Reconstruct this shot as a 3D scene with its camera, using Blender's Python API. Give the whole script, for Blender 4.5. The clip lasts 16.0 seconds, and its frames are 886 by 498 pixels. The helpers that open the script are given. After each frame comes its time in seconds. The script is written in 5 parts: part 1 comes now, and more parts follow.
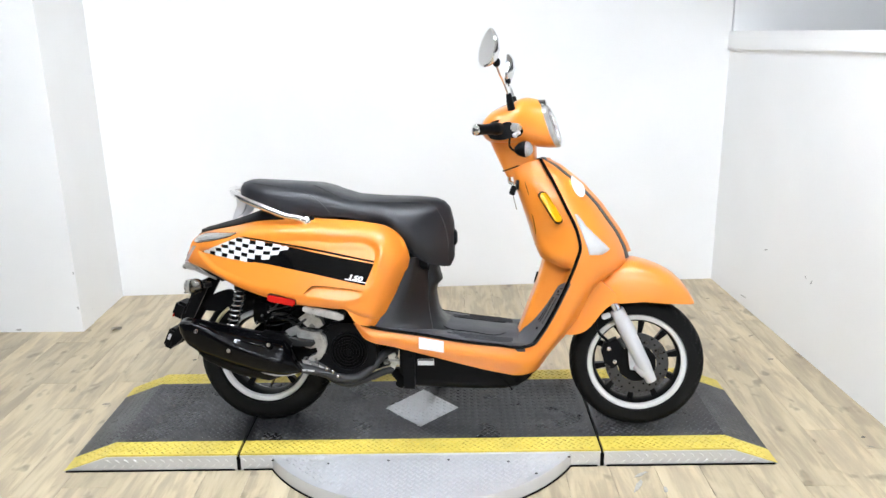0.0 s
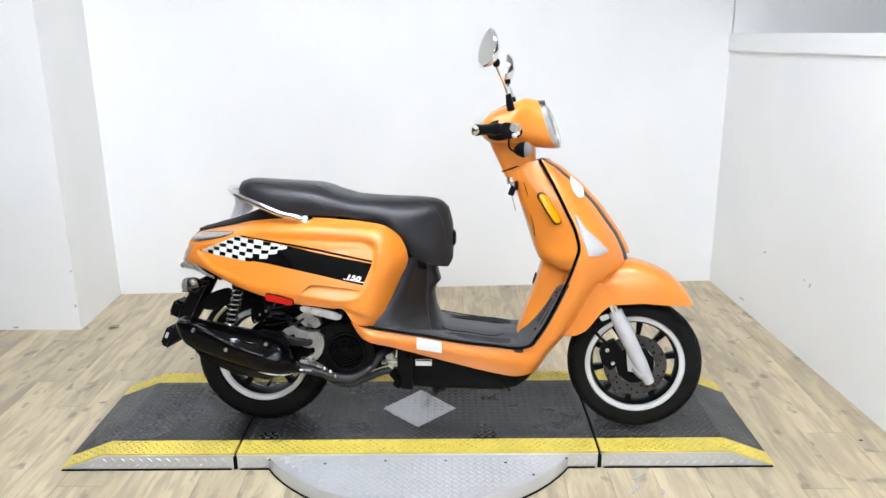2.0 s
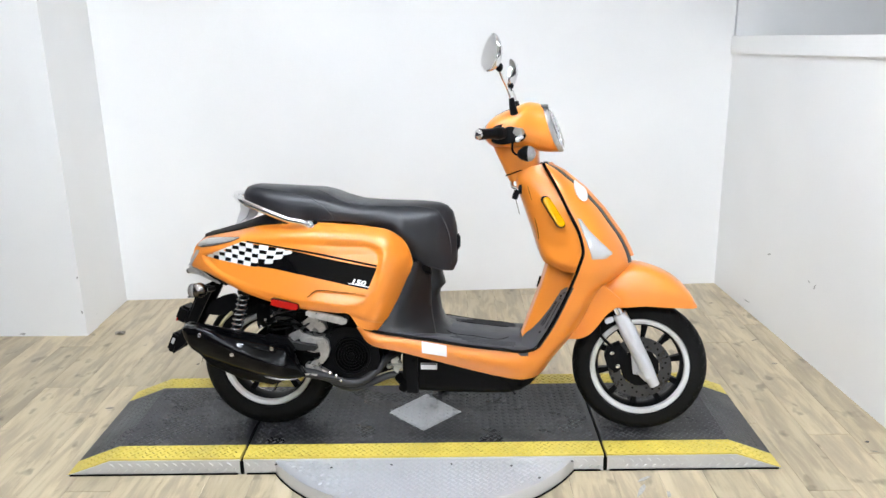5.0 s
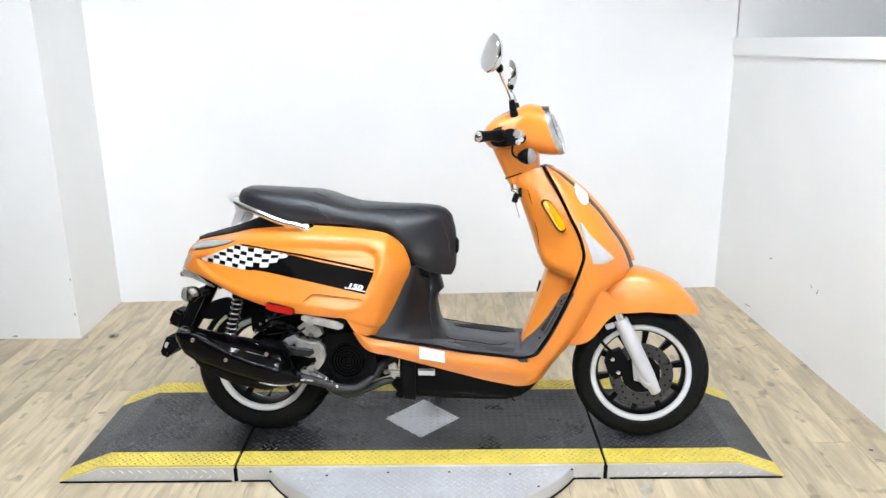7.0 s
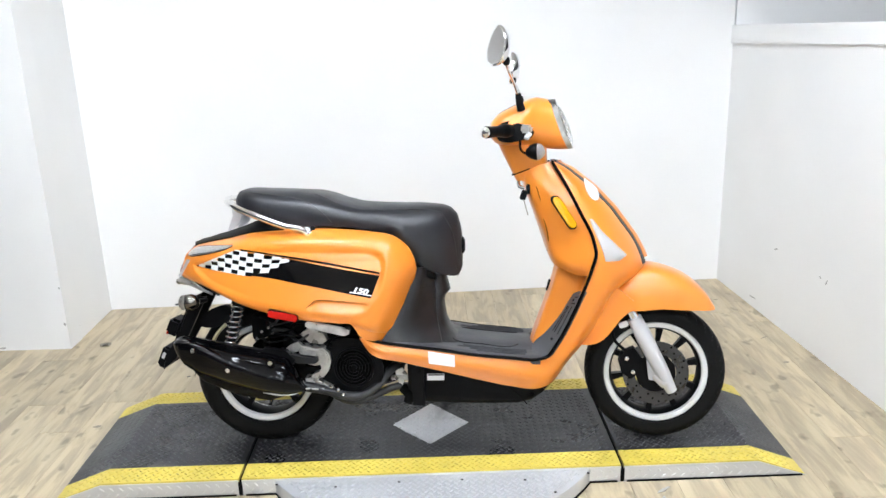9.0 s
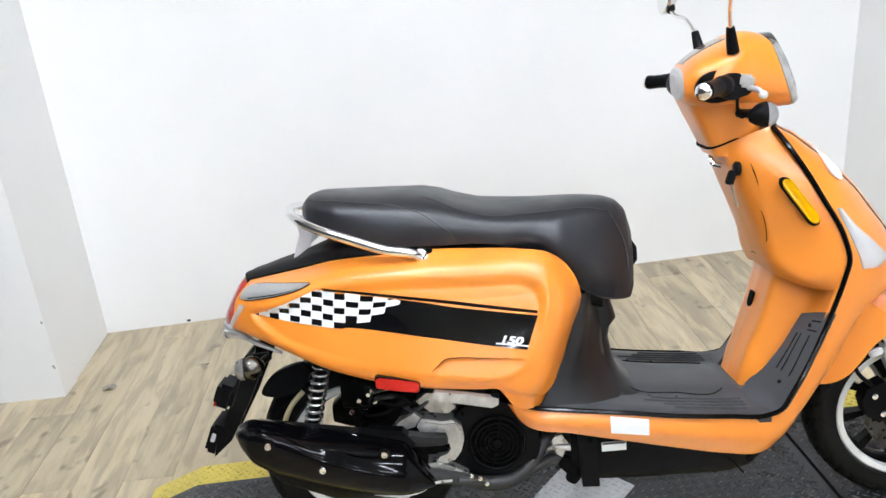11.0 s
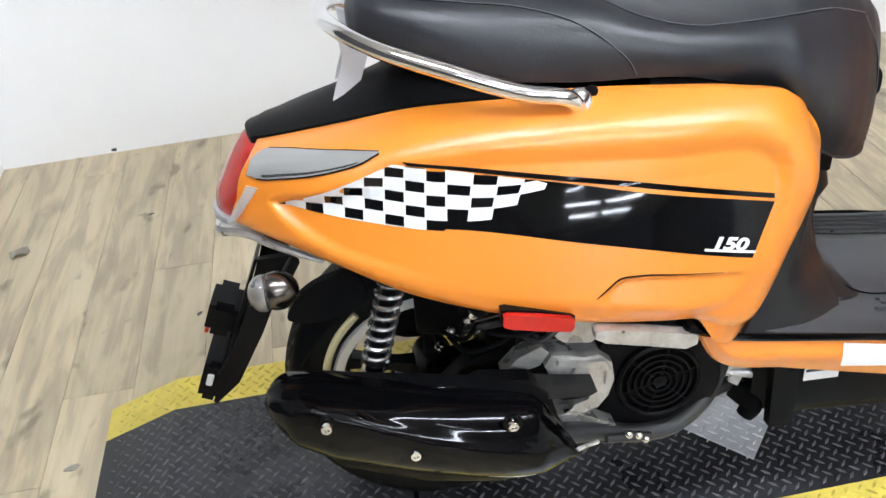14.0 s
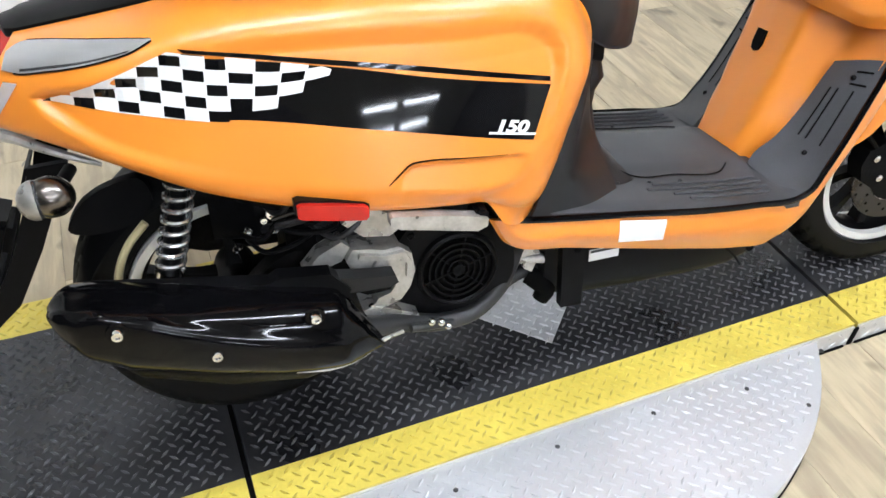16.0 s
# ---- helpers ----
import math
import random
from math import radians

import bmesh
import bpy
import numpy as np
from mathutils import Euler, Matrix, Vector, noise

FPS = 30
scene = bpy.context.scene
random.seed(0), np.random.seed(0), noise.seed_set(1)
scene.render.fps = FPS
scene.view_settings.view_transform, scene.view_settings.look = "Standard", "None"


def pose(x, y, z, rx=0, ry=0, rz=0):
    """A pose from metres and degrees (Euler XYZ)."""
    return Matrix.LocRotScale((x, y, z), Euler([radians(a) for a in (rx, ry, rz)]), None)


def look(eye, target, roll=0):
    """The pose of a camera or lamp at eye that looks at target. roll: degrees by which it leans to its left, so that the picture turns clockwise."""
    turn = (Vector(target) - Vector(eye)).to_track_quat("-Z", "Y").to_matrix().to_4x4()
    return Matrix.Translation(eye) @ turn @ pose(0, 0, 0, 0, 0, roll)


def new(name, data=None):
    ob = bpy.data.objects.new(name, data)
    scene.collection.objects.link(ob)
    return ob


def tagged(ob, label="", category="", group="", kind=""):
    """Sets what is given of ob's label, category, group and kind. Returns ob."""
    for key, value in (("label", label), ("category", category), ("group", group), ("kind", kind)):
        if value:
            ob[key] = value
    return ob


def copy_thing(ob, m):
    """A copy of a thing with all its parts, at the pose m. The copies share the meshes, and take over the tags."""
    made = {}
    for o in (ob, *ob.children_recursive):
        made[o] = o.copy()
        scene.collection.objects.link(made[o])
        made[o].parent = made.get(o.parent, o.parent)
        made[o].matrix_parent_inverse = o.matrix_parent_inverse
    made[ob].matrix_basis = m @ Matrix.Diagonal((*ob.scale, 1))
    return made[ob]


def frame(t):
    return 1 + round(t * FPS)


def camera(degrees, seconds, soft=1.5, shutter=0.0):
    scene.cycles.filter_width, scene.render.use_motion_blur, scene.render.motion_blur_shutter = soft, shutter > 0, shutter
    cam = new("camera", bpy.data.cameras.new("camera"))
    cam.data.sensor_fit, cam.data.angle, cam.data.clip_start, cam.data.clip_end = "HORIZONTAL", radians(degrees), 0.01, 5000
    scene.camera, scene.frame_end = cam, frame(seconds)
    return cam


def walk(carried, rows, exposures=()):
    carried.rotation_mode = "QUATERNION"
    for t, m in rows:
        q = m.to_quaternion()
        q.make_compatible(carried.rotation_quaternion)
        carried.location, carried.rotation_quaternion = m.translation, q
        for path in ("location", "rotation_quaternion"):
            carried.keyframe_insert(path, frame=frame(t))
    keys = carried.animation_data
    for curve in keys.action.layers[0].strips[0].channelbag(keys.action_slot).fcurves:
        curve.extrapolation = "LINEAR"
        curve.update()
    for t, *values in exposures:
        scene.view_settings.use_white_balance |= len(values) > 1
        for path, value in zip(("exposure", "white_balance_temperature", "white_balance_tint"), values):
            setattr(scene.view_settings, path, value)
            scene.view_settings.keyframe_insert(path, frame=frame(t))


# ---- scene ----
cam = camera(58.6, 16.0)
PATH = [
    (0, (0.119, 0.015, 1.473), (0.099, 1.934, 0.909), -1.0),
    (0.5, (0.117, 0.017, 1.471), (0.104, 1.937, 0.91), -0.7),
    (1, (0.118, 0.017, 1.47), (0.105, 1.936, 0.908), -0.9),
    (1.5, (0.118, 0.021, 1.472), (0.1, 1.938, 0.903), -0.6),
    (2, (0.12, 0.02, 1.471), (0.103, 1.939, 0.908), -0.6),
    (2.5, (0.12, 0.016, 1.472), (0.104, 1.936, 0.913), -0.5),
    (3, (0.12, 0.005, 1.475), (0.101, 1.928, 0.923), -0.6),
    (3.5, (0.124, -0.004, 1.473), (0.106, 1.92, 0.927), -0.8),
    (4, (0.125, -0.005, 1.471), (0.108, 1.918, 0.923), -1.0),
    (6.5, (0.111, 0.052, 1.476), (0.069, 1.973, 0.922), -1.0),
    (7, (0.117, 0.058, 1.471), (0.095, 1.98, 0.92), -0.8),
    (7.5, (0.11, 0.06, 1.473), (0.082, 1.983, 0.925), -0.7),
    (8, (0.097, 0.069, 1.475), (0.067, 1.989, 0.916), -0.9),
    (8.5, (0.091, 0.079, 1.471), (0.081, 1.999, 0.914), -1.1),
    (11, (-0.388, 1.008, 1.436), (-0.303, 2.874, 0.721), -5.3),
    (11.5, (-0.472, 1.299, 1.391), (-0.557, 3.147, 0.631), -5.5),
    (12, (-0.54, 1.555, 1.397), (-0.564, 3.376, 0.57), -6.7),
    (12.5, (-0.674, 1.698, 1.401), (-0.51, 3.483, 0.515), -6.9),
    (13, (-0.682, 1.75, 1.373), (-0.451, 3.489, 0.414), -5.2),
    (13.5, (-0.665, 1.758, 1.319), (-0.425, 3.417, 0.228), -3.6),
    (14, (-0.663, 1.754, 1.266), (-0.432, 3.331, 0.058), -3.8),
    (14.5, (-0.678, 1.748, 1.221), (-0.453, 3.217, -0.117), -2.9),
    (15, (-0.691, 1.742, 1.196), (-0.447, 3.157, -0.196), -2.3),
    (15.5, (-0.672, 1.729, 1.197), (-0.262, 3.129, -0.172), -0.1),
    (16, (-0.636, 1.7, 1.216), (-0.015, 3.064, -0.108), 3.1),
]
EXPOSURES = [
    (0, 0.4),
    (1.2, 0.36),
    (2, 0.28),
    (3, 0.2),
    (4.2, 0.16),
    (6.3, 0.36),
    (7.2, 0.345),
    (8.7, 0.375),
    (10.8, 0.27),
    (12.2, 0.265),
    (13.5, 0.28),
    (14.5, 0.25),
    (15.2, 0.28),
    (16, 0.33),
]
walk(cam, [(t, look(eye, target, roll)) for t, eye, target, roll in PATH], EXPOSURES)

# ---- light and exposure ----
world = bpy.data.worlds.new("room_air")
world.use_nodes = True
world.node_tree.nodes["Background"].inputs[0].default_value = (0.9, 0.95, 1.0, 1)
world.node_tree.nodes["Background"].inputs[1].default_value = 0.02
scene.world = world
LAMP = 109.0                    # strength of the ceiling strip lights


# ---- materials ----
def material(name, color, rough=0.5, metal=0.0, scale=8.0, vary=0.12, fine=120.0, bump=0.02,
             rough_vary=0.08, coat=0.0, coat_rough=0.05, stretch=(1, 1, 1), spec=0.5, random=0.0):
    """Principled surface with a coarse and a fine variation of colour, gloss and relief."""
    m = bpy.data.materials.new(name)
    m.use_nodes = True
    nt = m.node_tree
    b = nt.nodes["Principled BSDF"]
    L = nt.links.new
    co = nt.nodes.new("ShaderNodeTexCoord")
    mp = nt.nodes.new("ShaderNodeMapping")
    mp.inputs["Scale"].default_value = stretch
    L(co.outputs["Object"], mp.inputs["Vector"])
    n1 = nt.nodes.new("ShaderNodeTexNoise")
    n1.inputs["Scale"].default_value, n1.inputs["Detail"].default_value = scale, 5
    n2 = nt.nodes.new("ShaderNodeTexNoise")
    n2.inputs["Scale"].default_value, n2.inputs["Detail"].default_value = fine, 3
    L(mp.outputs[0], n1.inputs["Vector"])
    L(mp.outputs[0], n2.inputs["Vector"])
    add = nt.nodes.new("ShaderNodeMath")
    add.operation = "ADD"
    mul = nt.nodes.new("ShaderNodeMath")
    mul.operation = "MULTIPLY"
    mul.inputs[1].default_value = 0.35
    L(n2.outputs["Fac"], mul.inputs[0])
    L(n1.outputs["Fac"], add.inputs[0])
    L(mul.outputs[0], add.inputs[1])
    mr = nt.nodes.new("ShaderNodeMapRange")
    mr.inputs["From Min"].default_value, mr.inputs["From Max"].default_value = 0.35, 1.0
    mr.inputs["To Min"].default_value, mr.inputs["To Max"].default_value = 1 - vary, 1 + vary
    L(add.outputs[0], mr.inputs["Value"])
    hsv = nt.nodes.new("ShaderNodeHueSaturation")
    hsv.inputs["Color"].default_value = (*color, 1)
    if random:
        info = nt.nodes.new("ShaderNodeObjectInfo")
        rr = nt.nodes.new("ShaderNodeMapRange")
        rr.inputs["To Min"].default_value, rr.inputs["To Max"].default_value = 1 - random, 1 + random
        L(info.outputs["Random"], rr.inputs["Value"])
        mm = nt.nodes.new("ShaderNodeMath")
        mm.operation = "MULTIPLY"
        L(mr.outputs[0], mm.inputs[0])
        L(rr.outputs[0], mm.inputs[1])
        L(mm.outputs[0], hsv.inputs["Value"])
    else:
        L(mr.outputs[0], hsv.inputs["Value"])
    L(hsv.outputs[0], b.inputs["Base Color"])
    r2 = nt.nodes.new("ShaderNodeMapRange")
    r2.inputs["From Min"].default_value, r2.inputs["From Max"].default_value = 0.3, 0.7
    r2.inputs["To Min"].default_value = max(0.02, rough - rough_vary)
    r2.inputs["To Max"].default_value = min(1.0, rough + rough_vary)
    L(n1.outputs["Fac"], r2.inputs["Value"])
    L(r2.outputs[0], b.inputs["Roughness"])
    b.inputs["Metallic"].default_value = metal
    b.inputs["Coat Weight"].default_value = coat
    b.inputs["Coat Roughness"].default_value = coat_rough
    b.inputs["Specular IOR Level"].default_value = spec
    if bump:
        bp = nt.nodes.new("ShaderNodeBump")
        bp.inputs["Strength"].default_value = bump
        bp.inputs["Distance"].default_value = 0.002
        L(n2.outputs["Fac"], bp.inputs["Height"])
        L(bp.outputs[0], b.inputs["Normal"])
    return m


def lens_material(name, color, rough=0.08, alpha=0.35):
    """Coloured or clear plastic lens: part see-through, glossy."""
    m = material(name, color, rough, 0, 30, 0.05, 200, 0.01, 0.02)
    b = m.node_tree.nodes["Principled BSDF"]
    b.inputs["Transmission Weight"].default_value = alpha
    b.inputs["IOR"].default_value = 1.45
    return m


def wood_material():
    """Worn oak-look vinyl planks, streaked along their length."""
    m = material("oak_plank", (0.40, 0.31, 0.205), 0.42, 0, 3.0, 0.1, 90, 0.05, 0.1, stretch=(9, 0.9, 9), random=0.13)
    nt = m.node_tree
    L = nt.links.new
    b = nt.nodes["Principled BSDF"]
    co = nt.nodes.new("ShaderNodeTexCoord")
    info = nt.nodes.new("ShaderNodeObjectInfo")
    shift = nt.nodes.new("ShaderNodeVectorMath")
    shift.operation = "MULTIPLY_ADD"
    comb = nt.nodes.new("ShaderNodeCombineXYZ")
    for k in range(3):
        L(info.outputs["Random"], comb.inputs[k])
    shift.inputs[1].default_value = (37, 53, 11)
    L(comb.outputs[0], shift.inputs[0])
    L(co.outputs["Object"], shift.inputs[2])
    mixes = []
    for sc, detail, dist in (((11, 2.3, 1), 7, 0.7), ((46, 3.4, 1), 5, 0.6), ((9, 6, 1), 2, 0.2)):
        mp = nt.nodes.new("ShaderNodeMapping")
        mp.inputs["Scale"].default_value = sc
        L(shift.outputs[0], mp.inputs["Vector"])
        n = nt.nodes.new("ShaderNodeTexNoise")
        n.inputs["Scale"].default_value, n.inputs["Detail"].default_value = 1.5, detail
        n.inputs["Distortion"].default_value = dist
        L(mp.outputs[0], n.inputs["Vector"])
        mixes.append(n)
    fine = nt.nodes.new("ShaderNodeMath")
    fine.operation = "MULTIPLY_ADD"
    fine.inputs[1].default_value = 0.36
    L(mixes[1].outputs["Fac"], fine.inputs[0])
    L(mixes[0].outputs["Fac"], fine.inputs[2])
    ramp = nt.nodes.new("ShaderNodeValToRGB")
    ramp.color_ramp.elements[0].position, ramp.color_ramp.elements[1].position = 0.51, 0.82
    ramp.color_ramp.elements[0].color = (0.37, 0.30, 0.205, 1)
    ramp.color_ramp.elements[1].color = (0.555, 0.466, 0.315, 1)
    for pos, col in ((0.64, (0.43, 0.352, 0.236, 1)), (0.71, (0.50, 0.414, 0.272, 1))):
        el = ramp.color_ramp.elements.new(pos)
        el.color = col
    L(fine.outputs[0], ramp.inputs["Fac"])
    # dark knots and small dents
    knot = nt.nodes.new("ShaderNodeMapRange")
    knot.inputs["From Min"].default_value, knot.inputs["From Max"].default_value = 0.28, 0.37
    knot.inputs["To Min"].default_value, knot.inputs["To Max"].default_value = 0.56, 1.0
    L(mixes[2].outputs["Fac"], knot.inputs["Value"])
    dark = nt.nodes.new("ShaderNodeVectorMath")
    dark.operation = "SCALE"
    L(ramp.outputs[0], dark.inputs[0])
    L(knot.outputs[0], dark.inputs["Scale"])
    hsv = [n for n in nt.nodes if n.type == "HUE_SAT"][0]
    L(dark.outputs[0], hsv.inputs["Color"])
    return m


def wall_material():
    m = material("white_wall_paint", (0.87, 0.865, 0.85), 0.55, 0, 1.3, 0.05, 220, 0.06, 0.05)
    return m


M = dict(
    orange=material("orange_satin_paint", (0.775, 0.240, 0.022), 0.34, 0.0, 3, 0.03, 900, 0.012, 0.03, coat=0.6, coat_rough=0.32),
    black=material("gloss_black", (0.0018, 0.0018, 0.0021), 0.085, 0, 6, 0.3, 200, 0.003, 0.02, spec=0.15),
    sticker=material("gloss_black_sticker", (0.003, 0.003, 0.0034), 0.055, 0, 6, 0.2, 200, 0.002, 0.01, spec=0.30),
    plastic=material("black_plastic", (0.0032, 0.0032, 0.0036), 0.45, 0, 10, 0.3, 400, 0.05, 0.1, spec=0.09),
    grey=material("grey_textured_plastic", (0.042, 0.043, 0.047), 0.5, 0, 7, 0.5, 600, 0.12, 0.12, spec=0.4),
    spring=material("bright_spring_steel", (0.70, 0.69, 0.68), 0.22, 0.85, 20, 0.08, 300, 0.02, 0.06),
    thread=material("grey_thread", (0.10, 0.10, 0.105), 0.7, 0, 40, 0.2, 600, 0.1),
    smoky=material("smoky_chrome", (0.15, 0.135, 0.12), 0.22, 1.0, 14, 0.3, 300, 0.02, 0.05),
    wornyellow=material("worn_yellow_tops", (0.54, 0.42, 0.065), 0.45, 0, 30, 0.5, 200, 0.1, 0.1),
    vinyl=material("black_seat_vinyl", (0.0140, 0.0145, 0.0175), 0.40, 0, 9, 0.2, 500, 0.15, 0.08, spec=0.45),
    rubber=material("tyre_rubber", (0.006, 0.006, 0.006), 0.55, 0, 14, 0.35, 300, 0.1, 0.12, spec=0.10),
    chrome=material("chrome", (0.86, 0.86, 0.87), 0.1, 1.0, 20, 0.05, 300, 0.01, 0.05),
    silver=material("silver_paint", (0.56, 0.56, 0.57), 0.42, 0.15, 9, 0.05, 500, 0.01, 0.03),
    alloy=material("cast_alloy", (0.50, 0.49, 0.465), 0.34, 0.65, 30, 0.4, 160, 0.3, 0.12),
    rimlip=material("machined_rim", (0.74, 0.74, 0.73), 0.40, 0.25, 9, 0.05, 400, 0.01, 0.03),
    steel=material("brake_steel", (0.075, 0.075, 0.078), 0.32, 1.0, 30, 0.15, 300, 0.03, 0.1),
    dark=material("dark_engine", (0.003, 0.003, 0.0034), 0.5, 0.0, 20, 0.4, 150, 0.2, 0.15, spec=0.08),
    post=material("dark_column_plastic", (0.008, 0.0083, 0.0092), 0.42, 0, 12, 0.3, 500, 0.1, 0.1, spec=0.35),
    visor=lens_material("smoked_visor", (0.05, 0.05, 0.05), 0.08, 0.4),
    cover=lens_material("clear_cover", (0.95, 0.95, 0.95), 0.04, 0.96),
    hose=material("grey_hose", (0.020, 0.020, 0.021), 0.42, 0.1, 20, 0.2, 200, 0.05, 0.1),
    red=lens_material("red_lens", (0.52, 0.016, 0.010), 0.1, 0.2),
    amber=lens_material("amber_lens", (0.66, 0.32, 0.0), 0.15, 0.15),
    clear=lens_material("clear_lens", (0.86, 0.87, 0.88), 0.06, 0.55),
    smoke=lens_material("smoked_lens", (0.30, 0.30, 0.30), 0.06, 0.5),
    white=material("white_label", (0.80, 0.80, 0.79), 0.4, 0, 12, 0.05, 300, 0.01),
    ink=material("label_ink", (0.05, 0.05, 0.05), 0.6, 0, 12, 0.05, 300, 0.0),
    mirror=material("mirror_glass", (0.9, 0.9, 0.9), 0.02, 1.0, 5, 0.0, 10, 0.0, 0.0),
    yellow=material("yellow_safety_paint", (0.65, 0.515, 0.09), 0.45, 0, 9, 0.2, 160, 0.1, 0.1),
    tread=material("grey_rubber_tread_plate", (0.019, 0.019, 0.021), 0.33, 0.0, 5, 0.35, 140, 0.12, 0.12),
    # worn tops, made paler still to carry their glints in the colour
    worn=material("worn_glinting_tread_tops", (0.085, 0.085, 0.090), 0.36, 0.0, 7, 0.4, 140, 0.1, 0.12),
    plate=material("bright_tread_plate", (0.66, 0.665, 0.68), 0.40, 0.5, 6, 0.07, 180, 0.1, 0.05),
    gap=material("joint_shadow_rubber", (0.002, 0.002, 0.002), 0.85, 0, 9, 0.1, 100, 0.02, spec=0.1),
    paper=material("dirty_paper", (0.30, 0.27, 0.22), 0.8, 0, 40, 0.35, 200, 0.2),
    rub=material("rubbed_grey", (0.42, 0.41, 0.39), 0.7, 0, 60, 0.3, 300, 0.1),
    cream=material("cream_hose", (0.42, 0.36, 0.20), 0.4, 0, 20, 0.1, 200, 0.03),
    wall=wall_material(),
    # near black stands in for a dark room behind the camera
    dim=material("unseen_near_black_wall", (0.06, 0.06, 0.064), 0.6, 0, 2, 0.2, 100, 0.05),
    ceil=material("ceiling_white", (0.80, 0.80, 0.79), 0.8, 0, 2, 0.05, 100, 0.1),
    wood=wood_material(),
)
glow = bpy.data.materials.new("tube_light")
glow.use_nodes = True
_b = glow.node_tree.nodes["Principled BSDF"]
_b.inputs["Emission Color"].default_value = (0.905, 0.985, 1.11, 1)
_b.inputs["Emission Strength"].default_value = LAMP
M["glow"] = glow


# ---- shape tools ----
def finish(name, bm, mat, smooth=38):
    bmesh.ops.recalc_face_normals(bm, faces=bm.faces)
    lim = radians(smooth)
    for f in bm.faces:
        f.smooth = smooth > 0
    for e in bm.edges:
        if len(e.link_faces) == 2 and e.calc_face_angle(0) > lim:
            e.smooth = False
    me = bpy.data.meshes.new(name)
    bm.to_mesh(me)
    bm.free()
    me.materials.append(M[mat] if isinstance(mat, str) else mat)
    return me


def part(name, bm, mat, parent, label="", smooth=38):
    ob = new(name, finish(name, bm, mat, smooth))
    ob.parent = parent
    if label:
        ob["label"] = label
    return ob


def thing(name, at, label, category, group="", kind=""):
    ob = new(name)
    ob.matrix_world = at if isinstance(at, Matrix) else Matrix.Translation(at)
    return tagged(ob, label, category, group, kind)


def spl(pts, n, closed=False):
    """Catmull-Rom curve through pts, n samples evenly along the chord."""
    p = np.array(pts, float)
    if closed:
        p = np.vstack([p, p[:1]])
    d = np.r_[0, np.cumsum(np.linalg.norm(np.diff(p, axis=0), axis=1) + 1e-9)]
    s = np.linspace(0, d[-1], n, endpoint=not closed)
    k = np.clip(np.searchsorted(d, s, side="right") - 1, 0, len(p) - 2)
    if closed:
        q = np.vstack([p[-2], p, p[1]])
    else:
        q = np.vstack([2 * p[0] - p[1], p, 2 * p[-1] - p[-2]])
    dd = np.diff(d)
    de = np.r_[dd[-1] if closed else dd[0], dd, dd[0] if closed else dd[-1]]
    out = []
    for si, i in zip(s, k):
        t = (si - d[i]) / dd[i]
        p0, p1, p2, p3 = q[i], q[i + 1], q[i + 2], q[i + 3]
        h = dd[i]
        m1 = ((p2 - p1) / h * de[i] + (p1 - p0) / de[i] * h) / (h + de[i]) * h
        m2 = ((p3 - p2) / de[i + 2] * h + (p2 - p1) / h * de[i + 2]) / (h + de[i + 2]) * h
        out.append((2 * t**3 - 3 * t**2 + 1) * p1 + (t**3 - 2 * t**2 + t) * m1 + (-2 * t**3 + 3 * t**2) * p2 + (t**3 - t**2) * m2)
    return np.array(out)


def grid(bm, rows, closed=False, flip=False):
    """Quads between rows of points; returns the vertices."""
    vs = [[bm.verts.new(p) for p in r] for r in rows]
    for a, b in zip(vs, vs[1:]):
        n = len(a)
        for j in range(n if closed else n - 1):
            q = (a[j], a[(j + 1) % n], b[(j + 1) % n], b[j])
            try:
                bm.faces.new(q[::-1] if flip else q)
            except ValueError:
                pass
    return vs


def loft(rings, caps=True, bm=None):
    bm = bm or bmesh.new()
    vs = grid(bm, rings, closed=True)
    if caps:
        bm.faces.new(vs[0][::-1])
        bm.faces.new(vs[-1])
    return bm


def shell(rows, depth, bm=None):
    """A sheet given by rows of points, thickened by the vector depth (its edges closed)."""
    bm = bm or bmesh.new()
    d = np.array(depth, float)
    a = grid(bm, rows)
    b = grid(bm, [[np.array(p) + d for p in r] for r in rows], flip=True)
    rim = [a[0], [r[-1] for r in a], a[-1][::-1], [r[0] for r in a][::-1]]
    rin = [b[0], [r[-1] for r in b], b[-1][::-1], [r[0] for r in b][::-1]]
    for u, v in zip(rim, rin):
        for j in range(len(u) - 1):
            bm.faces.new((u[j], v[j], v[j + 1], u[j + 1]))
    return bm


